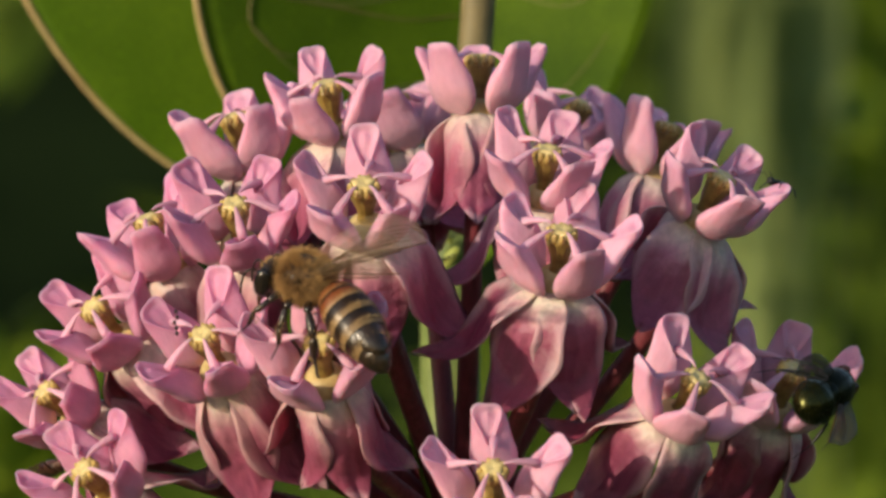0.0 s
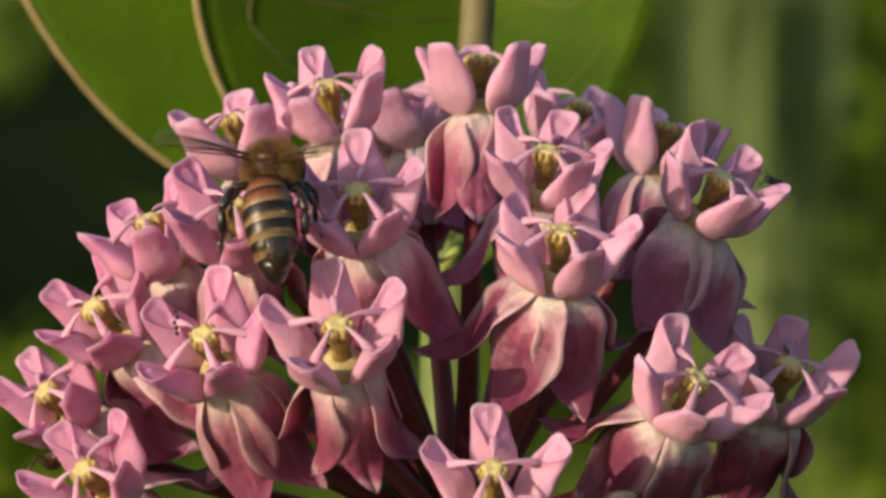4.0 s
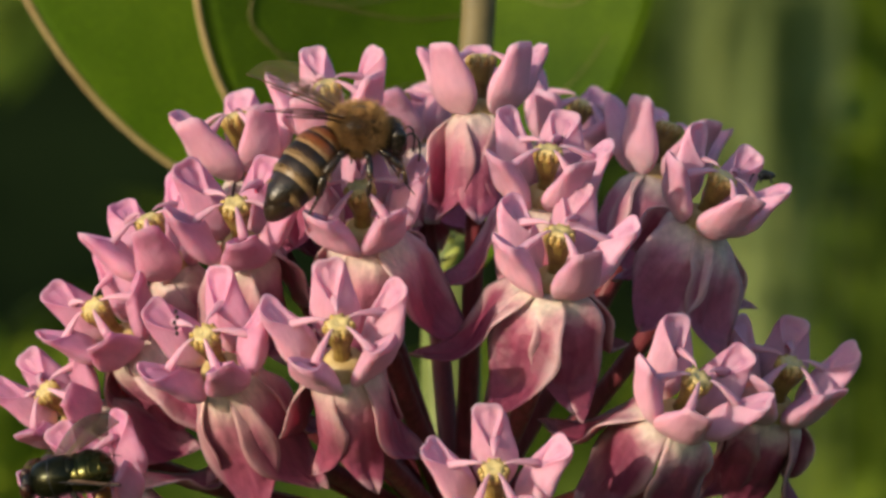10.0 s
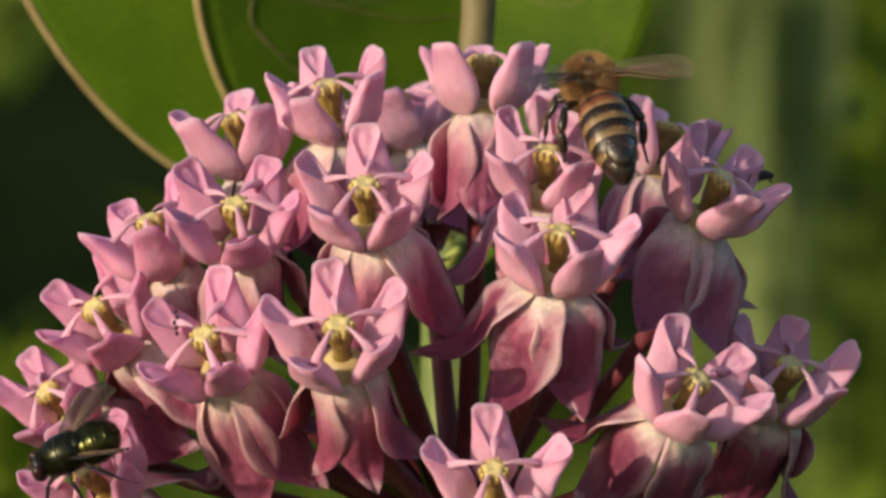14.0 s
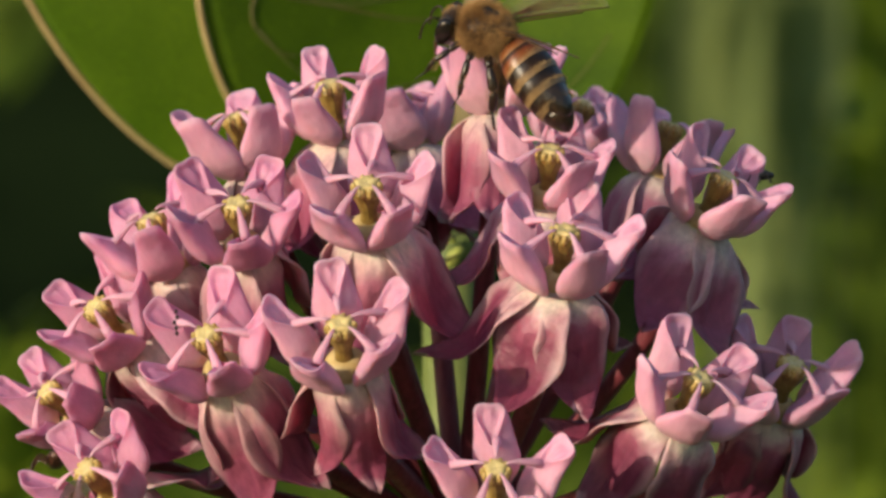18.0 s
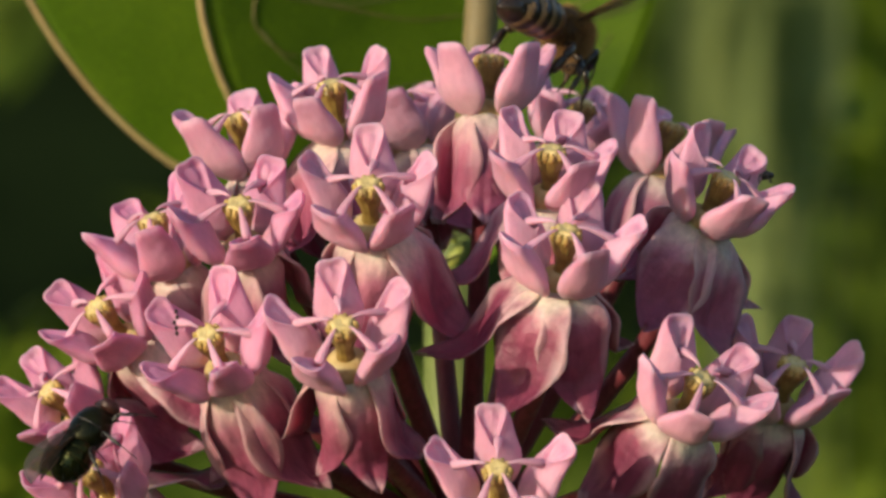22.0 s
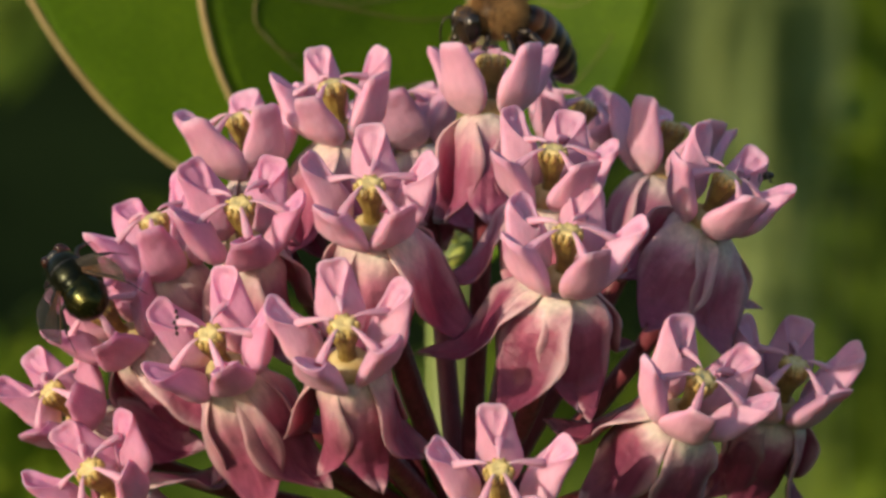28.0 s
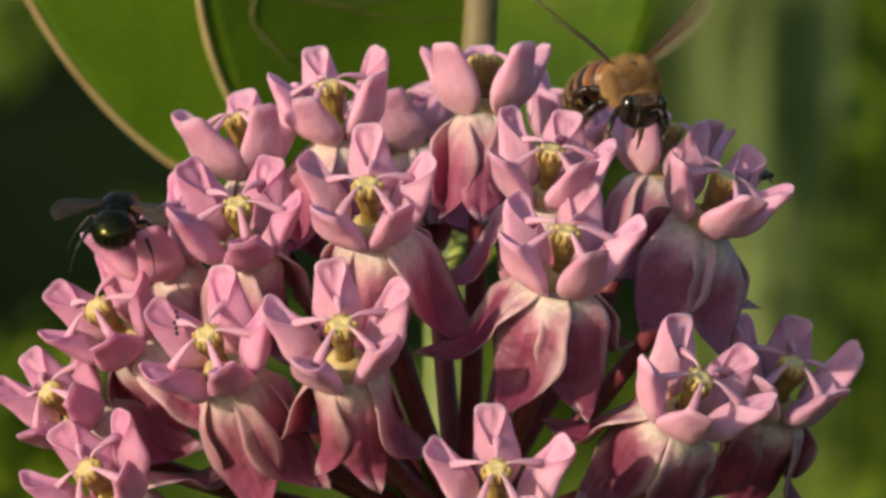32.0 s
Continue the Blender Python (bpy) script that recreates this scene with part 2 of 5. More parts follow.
def hood_mesh(seed, tall=0.0, wide=1.0, deep=False):
    """A scoop-shaped hood: a plump rounded lobe below, a blunt upright back above, and cheeks that fall to an open front by the column."""
    rnd = random.Random(seed)
    ph = [rnd.uniform(0, 6.28) for _ in range(5)]
    n = 28
    notch, cant = rnd.uniform(0.0, 0.07), rnd.uniform(-0.14, 0.14)

    def at(u, a, inset=0.0, deepen=0.0):
        ca, sa = math.cos(a), math.sin(a)
        cap = math.sqrt(max(0.0, 1 - max(0.0, 1 - u / 0.44) ** 2))
        w = (2.42 - 0.52 * sstep(0.3, 0.85, u) - 0.34 * sstep(0.78, 1.0, u)) * cap * wide
        out = 2.40 + 1.12 * cap + 1.90 * u - 0.25 * sstep(0.88, 1.0, u) ** 2
        inner = 1.45 - 0.40 * cap * (1 - u) + 1.05 * u
        c, d = (out + inner) / 2, max(0.02, (out - inner) / 2 * (0.25 + 0.75 * cap))
        side = 0.40 + 0.60 * ((1 + ca) / 2) ** 0.62
        # the back is flattened near the top, so that the tip ends broad and blunt
        square = 1 + 0.07 * sstep(0.55, 1.0, u) * math.sin(2 * a) ** 2 * (ca > 0)
        dent = 0.08 * math.sin(5 * u + ph[0] + a) + 0.07 * math.sin(3 * a + ph[1] + 4 * u) + 0.03 * math.sin(11 * u + 2 * a + ph[4])
        x = c + (d * square + dent - inset * 0.55) * ca - 0.10 * math.exp(-(a / 0.35) ** 2) * sstep(0.2, 0.8, u)
        y = (w * square + dent - inset * 1.15) * sa * side + 0.10 * math.sin(4 * u + ph[2]) + cant * u * u
        fall = sstep(0.35, 2.9, abs(a))
        rim = 5.08 + tall - 1.95 * fall - notch * math.exp(-(a / 0.3) ** 2) + 0.08 * math.sin(2 * a + ph[3])
        # the cheeks curl inwards along the rim
        y *= 1 - 0.42 * sstep(0.62, 1.0, u) * sstep(0.7, 2.2, abs(a))
        return Vector((x, y, -0.70 + (rim + 0.62) * u ** 0.95 - deepen))

    rings = [0.0, 0.02, 0.06, 0.11, 0.17, 0.25, 0.34, 0.44, 0.54, 0.64, 0.74, 0.83, 0.90, 0.95, 0.985, 1.0]
    verts = [at(u, 2 * math.pi * k / n - math.pi) for u in rings for k in range(n)]
    hollow = ((1.0, 0.10, -0.03), (1.0, 0.22, 0.03), (0.985, 0.36, 0.07), (0.955, 0.55, 0.10), (0.925, 0.8, 0.10), (0.905, 1.05, 0.08), (0.895, 1.3, 0.06))
    for u, inset, deepen in hollow:
        verts += [at(u, 2 * math.pi * k / n - math.pi, inset, deepen) for k in range(n)]
    rows = len(rings) + len(hollow)
    f = grid_faces(rows, n, closed=True)
    f.append(tuple(range(n))[::-1])
    f.append(tuple(range((rows - 1) * n, rows * n)))
    return mesh_of("hood", verts, f, HOOD_DEEP if deep else HOOD)


def petal_mesh(seed, flare, fold, dark=False):
    """A reflexed petal: one fifth of a closed dome at the top, then a broad pointed lobe whose margins turn outwards."""
    rnd = random.Random(seed)
    ph = [rnd.uniform(0, 6.28) for _ in range(4)]
    path = smooth_path([(0.6, 0, 0.15), (1.5 + 0.2 * flare, 0, -0.05), (2.25 + 0.4 * flare, 0, -0.85), (2.6 + 1.0 * flare, 0, -2.6), (2.55 + 1.6 * flare, 0, -5.0),
                        (2.5 + 2.4 * flare, 0, -7.5), (2.7 + 3.8 * flare, 0, -10.0 + 0.8 * flare)], 40)
    widths = smooth_path([(0.6, 0, 0), (1.15, 0, 0), (1.75, 0, 0), (2.30, 0, 0), (2.52, 0, 0), (1.60, 0, 0), (0.05, 0, 0)], 40)
    curl = rnd.uniform(0.5, 1.0)

    def at(u, v, inner):
        k = min(38.999, u * 39)
        i, t = int(k), k - int(k)
        p = path[i].lerp(path[i + 1], t)
        w = (widths[i].x * (1 - t) + widths[i + 1].x * t) * (1.2 - 0.2 * min(1.0, 2 * flare))
        a = v * (w / max(0.9, p.x) * sstep(0.28, 0.55, u) + 0.82 * (1 - sstep(0.28, 0.55, u)))
        low = sstep(0.25, 0.6, u)
        rr = p.x * (1 + 0.03 * math.sin(6 * u + ph[0]) * v) - 0.2 * inner
        rr += (0.11 + 0.03 * min(1.0, 2 * flare)) * v * sstep(0.1, 0.4, u)
        # margins turned out below the dome, a keel along the middle
        rr += (0.02 + 0.33 * min(1.0, flare * 2) + fold) * abs(v) ** 3 * low * 1.25 + 0.28 * min(1.0, 2 * flare) * (1 - v * v) * low * (1 - sstep(0.75, 1.0, u))
        rr += (0.06 + 0.26 * min(1.0, flare * 2)) * math.exp(-((abs(v) - 0.93) / 0.16) ** 2) * math.exp(-((u - 0.40) / 0.16) ** 2)
        rr += (0.08 + 0.18 * min(1.0, 2 * flare)) * math.sin(8 * u + ph[1]) * v * abs(v) * low + 0.09 * math.sin(12 * u + ph[2] + 4 * v) + 0.05 * math.sin(23 * u - 6 * v + ph[0])
        rr -= 0.15 * math.exp(-(v / 0.12) ** 2) * low
        rr += curl * sstep(0.8, 1.0, u) ** 2 * 1.1
        z = p.z - 0.2 * inner * (1 - sstep(0, 0.4, u)) + 0.16 * math.sin(19 * u + ph[3]) * abs(v) ** 4 * low
        return Vector((rr * math.cos(a), rr * math.sin(a) + 0.3 * math.sin(3 * u + ph[3]) * u, z))

    v, f = sheet(lambda u, s: (at(u, s, 0), at(u, s, 1)), 28, 19, 0.2)
    f = [q[::-1] for q in f]
    return mesh_of("petal", v, f, PETAL_SHADED if dark else PETAL)


HOODS = [[hood_mesh(s, c, w, deep) for s, c, w in ((1, 0, 1.0), (2, 0.2, 0.94), (3, -0.2, 1.06), (4, 0.1, 0.97), (5, -0.1, 1.03))] for deep in (False, True)]
FLARES = (0.0, 0.3, 0.6, 1.0, 1.4)
PETALS = [[[petal_mesh(11 + 7 * i + k, f, (0.0 + 0.03 * k) if f == 0 else (0.14 + 0.5 * min(1, f) + 0.2 * k), dark) for k in range(2)] for i, f in enumerate(FLARES)] for dark in (False, True)]
_hv, _hf = tube(smooth_path([(3.6, 0, 3.1), (2.8, 0, 3.5), (2.0, 0, 3.85), (1.4, 0, 4.05), (0.8, 0, 4.06)], 10), [0.30, 0.32, 0.30, 0.26, 0.22, 0.18, 0.15, 0.12, 0.09, 0.04], 10)
HORN_MESH = mesh_of("horn", [(x, y * 1.2, z) for x, y, z in _hv], _hf, HORN)
COLUMN_MESH = mesh_of("column", *lathe([(0.8, -0.1), (0.66, 0.5), (0.58, 1.0), (0.64, 1.6), (0.82, 2.2), (1.02, 2.8), (1.1, 3.2), (0.95, 3.5), (0.3, 3.6)], 30,
                                       lambda a, s: 1 + 0.09 * math.cos(10 * a) * math.sin(math.pi * min(1, s * 1.1))), COLUMN)
NECK_MESH = mesh_of("neck", *lathe([(0.5, -1.5), (1.5, -1.2), (1.72, -0.7), (1.55, -0.1), (1.3, 0.25), (1.0, 0.45), (0.7, 0.5)], 20), NECK)
STIGMA_MESH = mesh_of("stigma_head", *lathe([(0.82, 3.3), (0.9, 3.6), (0.84, 3.85), (0.64, 4.0), (0.36, 3.96), (0.05, 3.86)], 30,
                                            lambda a, s: 1 + 0.14 * math.cos(5 * a)), STIGMA)
ANTHER_MESH = mesh_of("anther", *ball((0.98, 0, 3.42), (0.27, 0.24, 0.48), 10, 7), ANTHER)

# ---- the milkweed plant, swaying about its foot ----
FOOT = Vector((0.0, 0.04, 0.0))
plant = tagged(new("milkweed_plant"), "milkweed with a rounded umbel of pink flowers and broad green leaves", "milkweed")
plant.location = FOOT
UMBEL = Vector((1.7, 18.0, 1000 - 25.0))
florets = {}
rnd = random.Random(5)


def turned(lean, toward, spin):
    l, t, s = radians(lean), radians(toward), radians(spin)
    a = Vector((math.sin(l) * math.cos(t), -math.sin(t), math.cos(l) * math.cos(t)))
    x = Vector((math.cos(l), 0, -math.sin(l)))
    y = a.cross(x)
    c, k = math.cos(s), math.sin(s)
    return Matrix((c * x + k * y, -k * x + c * y, a)).transposed()


def floret(key, x, y, z, lean, toward, spin, size, hoods=(), petals=(), deep=0, maroon=0, droop=0.91, bow=None):
    """A flower at x, y, z mm from the view's middle; hoods: turn and tilt of each; petals: turn and flare of each;
    maroon: 1 for the petal copy with shade in its colour.
    """
    r = turned(lean, toward, spin)
    place = Vector((x, y, 1000 + z)) * MM - FOOT
    m = Matrix.Translation(place) @ r.to_4x4() @ Matrix.Diagonal((size, size, size, 1))
    f = part("floret", COLUMN_MESH, plant, m, "pink milkweed flower with five upright hoods and reflexed petals")
    florets[key] = f
    part("neck", NECK_MESH, f)
    part("stigma_head", STIGMA_MESH, f)
    for k in range(10):
        part("anther", ANTHER_MESH, f, pose(0, 0, 0, 0, 0, 36 * k + (16 if k % 2 else 20)))
    for k in range(5):
        da, tilt = hoods[k] if hoods else (rnd.uniform(-4, 4), rnd.uniform(-5, 5))
        a = 72 * k + da
        k1, k2 = rnd.uniform(0.96, 1.06), rnd.uniform(0.95, 1.07)
        part("hood", rnd.choice(HOODS[deep]), f, pose(0, 0, 0, 0, 0, a) @ pose(0, 0, 0, rnd.uniform(-5, 5), tilt + 3, 0) @ Matrix.Diagonal((k1, k2, k1, 1)))
        part("horn", HORN_MESH, f, pose(0, 0, 0, 0, 0, a + rnd.uniform(-3, 3)))
        pa, fl = petals[k]
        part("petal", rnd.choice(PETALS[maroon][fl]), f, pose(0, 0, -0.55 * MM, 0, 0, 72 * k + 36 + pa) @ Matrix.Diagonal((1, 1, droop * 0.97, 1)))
    axis = r @ Vector((0, 0, 1))
    top = Vector((x, y, 1000 + z)) - FOOT * 1000 - axis * 0.4
    low = UMBEL - FOOT * 1000
    reach = (top - low).length
    way = (top - low).normalized()
    p1 = top - axis * reach * 0.3
    start = low + way * 1.5
    p0 = start + way * reach * 0.35
    if bow:  # a stalk that leaves the hub low and bends up to its flower
        p0, p1 = (Vector((bx, by, 1000 + bz)) - FOOT * 1000 for bx, by, bz in bow)
    pts = []
    for i in range(15):
        t = i / 14
        pts.append(start.lerp(p0, t).lerp(p0.lerp(p1, t), t).lerp(p0.lerp(p1, t).lerp(p1.lerp(top, t), t), t))
    radii = [0.95 - 0.2 * i / 14 for i in range(15)]
    part("pedicel", mesh_of("pedicel", *tube(pts, radii, 9), PEDICEL), f, m.inverted())


floret("a", -15.76, 7.94, 7.05, -15, 9, 10, 1.06,
       ((2, -2), (-2, 0), (-1, -2), (8, 2), (-6, 0)), ((1, 1), (0, 0), (-5, 1), (-1, 0), (4, 1)), 0, 0)
floret("b", -8.59, 6.53, 9.85, -10, 20, 100, 1.02,
       ((0, -2), (2, -4), (0, 2), (0, -2), (4, -2)), ((-4, 1), (8, 3), (3, 2), (0, 1), (3, 1)), 0, 0)
floret("c", -2.83, 24.00, 9.07, -15, -2, -18, 1.02,
       ((3, -2), (6, 2), (2, 0), (-3, 3), (-2, 2)), ((1, 0), (-5, 0), (-5, 0), (-4, 1), (1, 2)), 0, 0)
floret("d", 3.90, 6.82, 11.65, 3, -2, 20, 1.05,
       ((0, -2), (-4, 0), (0, -2), (-2, 2), (4, 0)), ((-5, 0), (5, 1), (0, 0), (4, 0), (2, 0)), 0, 0)
floret("e", 10.46, 24.00, 8.95, 24, 10, 15, 0.99,
       ((3, 1), (-4, 6), (-2, 0), (8, 4), (3, 3)), ((3, 2), (-2, 0), (4, 2), (-1, 1), (-3, 0)), 0, 0)
floret("f", 8.31, -5.53, 4.45, 4, 27, 5, 1.02,
       ((2, -2), (2, -6), (-16, 0), (-4, 0), (6, -2)), ((4, 2), (4, 1), (0, 3), (3, 2), (-3, 0)), 0, 0)
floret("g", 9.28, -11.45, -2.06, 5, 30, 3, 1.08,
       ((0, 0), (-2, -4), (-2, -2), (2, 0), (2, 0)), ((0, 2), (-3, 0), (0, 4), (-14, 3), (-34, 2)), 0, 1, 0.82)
floret("h", 17.83, 16.00, 6.58, 16, -2, 94, 1.02,
       ((6, 0), (-8, -2), (-3, -1), (0, 0), (0, -2)), ((1, 0), (1, 1), (-1, 1), (0, 0), (-1, 0)), 0, 0)
floret("i", 20.97, -0.02, 2.68, 30, 22, 5, 1.03,
       ((4, -8), (-2, -3), (-2, -10), (-2, 2), (6, -2)), ((4, 4), (3, 2), (5, 0), (12, 3), (-8, 4)), 0, 0, 0.8, ((8.5, 13, -17.5), (20.5, 5, -5.0)))
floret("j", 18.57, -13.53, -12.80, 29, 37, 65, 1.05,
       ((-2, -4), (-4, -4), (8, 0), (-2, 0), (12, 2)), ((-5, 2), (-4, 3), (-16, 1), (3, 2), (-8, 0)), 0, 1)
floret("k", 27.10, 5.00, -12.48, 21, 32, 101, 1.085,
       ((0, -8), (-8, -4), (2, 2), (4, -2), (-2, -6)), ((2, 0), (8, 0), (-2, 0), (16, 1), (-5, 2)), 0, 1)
floret("l", -5.74, -8.50, 1.93, -4, 37, 86, 1.07,
       ((-4, -8), (-2, -2), (2, 0), (-2, 0), (4, -2)), ((0, 1), (-5, 1), (5, 1), (0, 3), (20, 4)), 0, 0, 1)
floret("m", -15.84, -5.25, 0.48, -8, 38, 57, 1.06,
       ((-2, -2), (0, -6), (-4, -2), (2, 2), (0, -2)), ((-3, 2), (-4, 0), (1, 1), (-1, 0), (12, 2)), 1, 0, 0.98)
floret("n", -22.08, 0.56, -0.98, -22, 19, -24, 1.04,
       ((1, 0), (-2, -4), (-4, 2), (0, 0), (0, 0)), ((-3, 0), (-4, 0), (1, 0), (-2, 0), (-3, 0)), 1, 0)
floret("o", -25.68, -0.69, -7.07, -40, 34, 42, 1.04,
       ((4, -2), (0, -6), (0, -6), (4, 2), (-2, -4)), ((3, 1), (4, 2), (0, 0), (0, 4), (-5, 0)), 1, 0, 1)
floret("p", -17.32, -10.97, -9.25, -25, 44, 52, 1.06,
       ((0, -4), (-4, -2), (2, 0), (2, 0), (-4, -2)), ((3, 0), (5, 1), (10, 1), (2, 1), (1, 1)), 1, 0, 1.22)
floret("q", -7.59, -15.38, -8.68, -6, 45, 94, 1.08,
       ((-4, -8), (-6, 2), (-2, 0), (4, -4), (2, -2)), ((20, 2), (-4, 0), (20, 0), (8, 1), (-3, 1)), 0, 0, 1.06)
floret("r", -29.45, 0.42, -13.42, -47, 30, 72, 0.95,
       ((12, 4), (-6, -18), (2, 2), (2, 1), (0, -4)), ((5, 0), (-2, 2), (-4, 1), (-2, 2), (-3, 0)), 1, 0)
floret("s", -26.19, -5.46, -19.69, -41, 38, 12, 1.04,
       ((8, 0), (-2, -4), (2, -8), (0, 0), (-2, -2)), ((-20, 4), (-4, 0), (3, 2), (-2, 1), (-3, 0)), 1, 0)
floret("u", 4.29, -18.74, -19.57, -4, 46, 14, 1.03,
       ((0, 4), (2, 0), (0, 2), (12, -4), (-10, -4)), ((1, 2), (0, 2), (0, 1), (2, 2), (3, 1)), 0, 0)

# umbel hub, its short stalk, the main stem and the leaf pair behind
F0 = FOOT * 1000
part("umbel_hub", mesh_of("umbel_hub", *ball(UMBEL - F0, (3.2, 3.2, 2.6), 16, 9), PEDICEL), plant)
part("flower_stalk", mesh_of("flower_stalk", *tube(smooth_path([UMBEL - F0 - Vector((0, 0, 1)), UMBEL - F0 + Vector((0, 6, -9)), Vector((1.0, 47, 958)) - F0], 12),
                             [1.7] * 12, 12), STEM), plant)
part("stem", mesh_of("stem", *tube(smooth_path([Vector((0, 40, 0)) - F0, Vector((3, 44, 500)) - F0, Vector((1.0, 48, 950)) - F0,
                                                Vector((1.3, 48, 1000)) - F0, Vector((2.4, 48, 1010)) - F0], 50), [3.4 - 1.3 * i / 49 for i in range(50)], 14), STEM), plant, label="pale green main stem")
part("stem_top", mesh_of("stem_top", *tube(smooth_path([Vector((2.4, 48, 1010)) - F0, Vector((3.4, 48, 1022)) - F0, Vector((3.5, 48, 1034)) - F0], 10), 1.55, 12), STEM_TOP), plant, label="olive tan upper stem")


def leaf(name, origin, down, across, facing, length, left, right, fold, mat, veins, label, loops=()):
    """A broad leaf folded along its midrib: from its tip (origin) back along -down for length mm; left and right: half widths s mm from the tip."""
    o, d, a, n = Vector(origin) - F0, Vector(down).normalized(), Vector(across).normalized(), Vector(facing).normalized()

    def at(s, v, lift=0.0):
        w = left(s) if v < 0 else right(s)
        wave = 0.35 * math.sin(s * 0.19 + 2.3 * v) * abs(v)
        return o - d * s + a * (w * v) + n * (lift + fold * abs(v) ** 1.2 * w + wave + 0.8 * math.sin(s * 0.07))

    v, f = sheet(lambda u, t: (at(length * u, t, 0), at(length * u, t, -0.25)), 40, 25, 0.2)
    base = part(name, mesh_of(name, v, f, mat), plant, label=label)
    part("margin", mesh_of("margin", *tube([at(length * i / 59, -1, 0) for i in range(60)], 0.30, 6), VEIN), base, label="pale tan leaf edge")
    part("margin", mesh_of("margin", *tube([at(length * i / 59, 1, 0) for i in range(60)], 0.14, 6), mat), base)
    part("midrib", mesh_of("midrib", *tube([at(length * i / 39, 0, 0.1) for i in range(40)], [0.2 + 0.5 * i / 39 for i in range(40)], 8), VEIN_FINE), base)
    for k in range(veins):
        s0 = length * (0.16 + 0.8 * k / veins)
        for sgn in (-1, 1):
            pts = []
            for i in range(14):
                t = i / 13
                pts.append(at(max(0.5, s0 - 1.5 * t - 5.0 * t ** 2 + 10.0 * t ** 5), sgn * 0.80 * t, 0.10))
            part("vein", mesh_of("vein", *tube(pts, [0.12 * (1 - 0.5 * i / 13) for i in range(14)], 5), VEIN_FINE), base)
    for loop in loops:
        pts = smooth_path([at(s_, v_, 0.12) for s_, v_ in loop], 20)
        part("vein", mesh_of("vein", *tube(pts, [0.12 - 0.003 * i for i in range(20)], 5), VEIN_LOOP), base)
    return base


def ovate(a, b, power=0.5):
    return lambda s: a * max(0.0004, 1 - ((s - b) / (b if s < b else b * 1.35)) ** 2) ** power


leaf("leaf", (3.5, 80, 998.2), (0, 0.04, -1), (1, 0, 0), (0, -1, 0.05), 61, ovate(26.0, 27.9), ovate(17.0, 32.5, 1.0), 0.42, LEAF, 6, "broad dark green milkweed leaf with a pale margin",
     (((25.5, -0.79), (22.7, -0.82), (20.9, -0.80), (19.4, -0.74), (19.1, -0.68)), ((25.0, -0.79), (24.5, -0.68), (23.9, -0.52), (23.2, -0.37), (22.9, -0.23), (23.5, -0.05))))
leaf("leaf", (-14.1, 84, 1004.4), (0.28, 0.02, -1), (1, 0, 0.28), (0, -1, 0.25), 63, ovate(19.9, 34.6, 0.62), ovate(17.8, 34.6, 0.6), 0.1,
     LEAF_LIGHT, 0, "broad light green milkweed leaf")

BUD = speckled("bud_yellow_green", (0.30, 0.36, 0.06), (0.46, 0.50, 0.12), 500, 0.5)
YOUNG = leaf_material("young_leaf_green", (0.13, 0.22, 0.03), (0.20, 0.30, 0.05), 200.0)
for bx, by, bz, lean in ((0.5, 43.5, 1001.6, -25), (-0.4, 44.0, 1000.2, 20), (0.9, 43.0, 999.2, 40)):
    part("bud", mesh_of("bud", *ball((0, 0, 0), (0.55, 0.5, 1.3), 10, 8), BUD), plant, Matrix.Translation(Vector((bx, by, bz)) * MM - FOOT) @ pose(0, 0, 0, 10, lean, 0), "small yellow-green bud in the leaf axil")
for bx, bz, lean in ((0.2, 1000.9, 70), (-0.5, 999.0, 75)):
    part("bract", mesh_of("bract", *tube([(0, 0, -0.8), (0.1, 0, 0.6), (0, 0, 2.2)], [0.16, 0.13, 0.03], 6), DEBRIS), plant, Matrix.Translation(Vector((bx, 42.4, bz)) * MM - FOOT) @ pose(0, 0, 0, 0, lean, 0))


def young_leaf(a, b, width, label):
    """A narrow leaf between the flower stalks, from a to b in mm."""
    a, b = Vector(a) - F0, Vector(b) - F0
    d = (b - a).normalized()
    s = d.cross(Vector((0, -1, 0.3))).normalized()
    n = s.cross(d)

    def at(u, v, lift):
        w = width * math.sin(math.pi * (0.12 + 0.86 * u)) ** 0.6
        return a.lerp(b, u) + s * (w * v * 0.5) + n * (lift + 0.3 * width * abs(v) + 0.8 * math.sin(2.5 * u))
    v, f = sheet(lambda u, t: (at(u, t, 0.06), at(u, t, -0.06)), 14, 7, 0.1)
    part("young_leaf", mesh_of("young_leaf", v, f, YOUNG), plant, label=label)


young_leaf((-1.0, 14, 976.0), (-9.5, 4, 984.8), 1.3, "narrow green young leaf among the stalks")
young_leaf((0.5, 16, 977.0), (-3.6, 6, 990.5), 1.9, "pale green young leaf among the stalks")

# ---- meadow and woods behind ----
gv, gf = [], []
for i in range(41):
    for j in range(41):
        x, y = -200000 + 10000 * i, -200000 + 10000 * j
        gv.append((x, y, 0 if abs(x) < 21000 and abs(y) < 21000 else 300 * math.sin(x * 0.00006) * math.cos(y * 0.00005)))
tagged(new("ground", mesh_of("ground", gv, grid_faces(41, 41), GRASS)), "grassy meadow ground in shade", "ground", kind="structure")

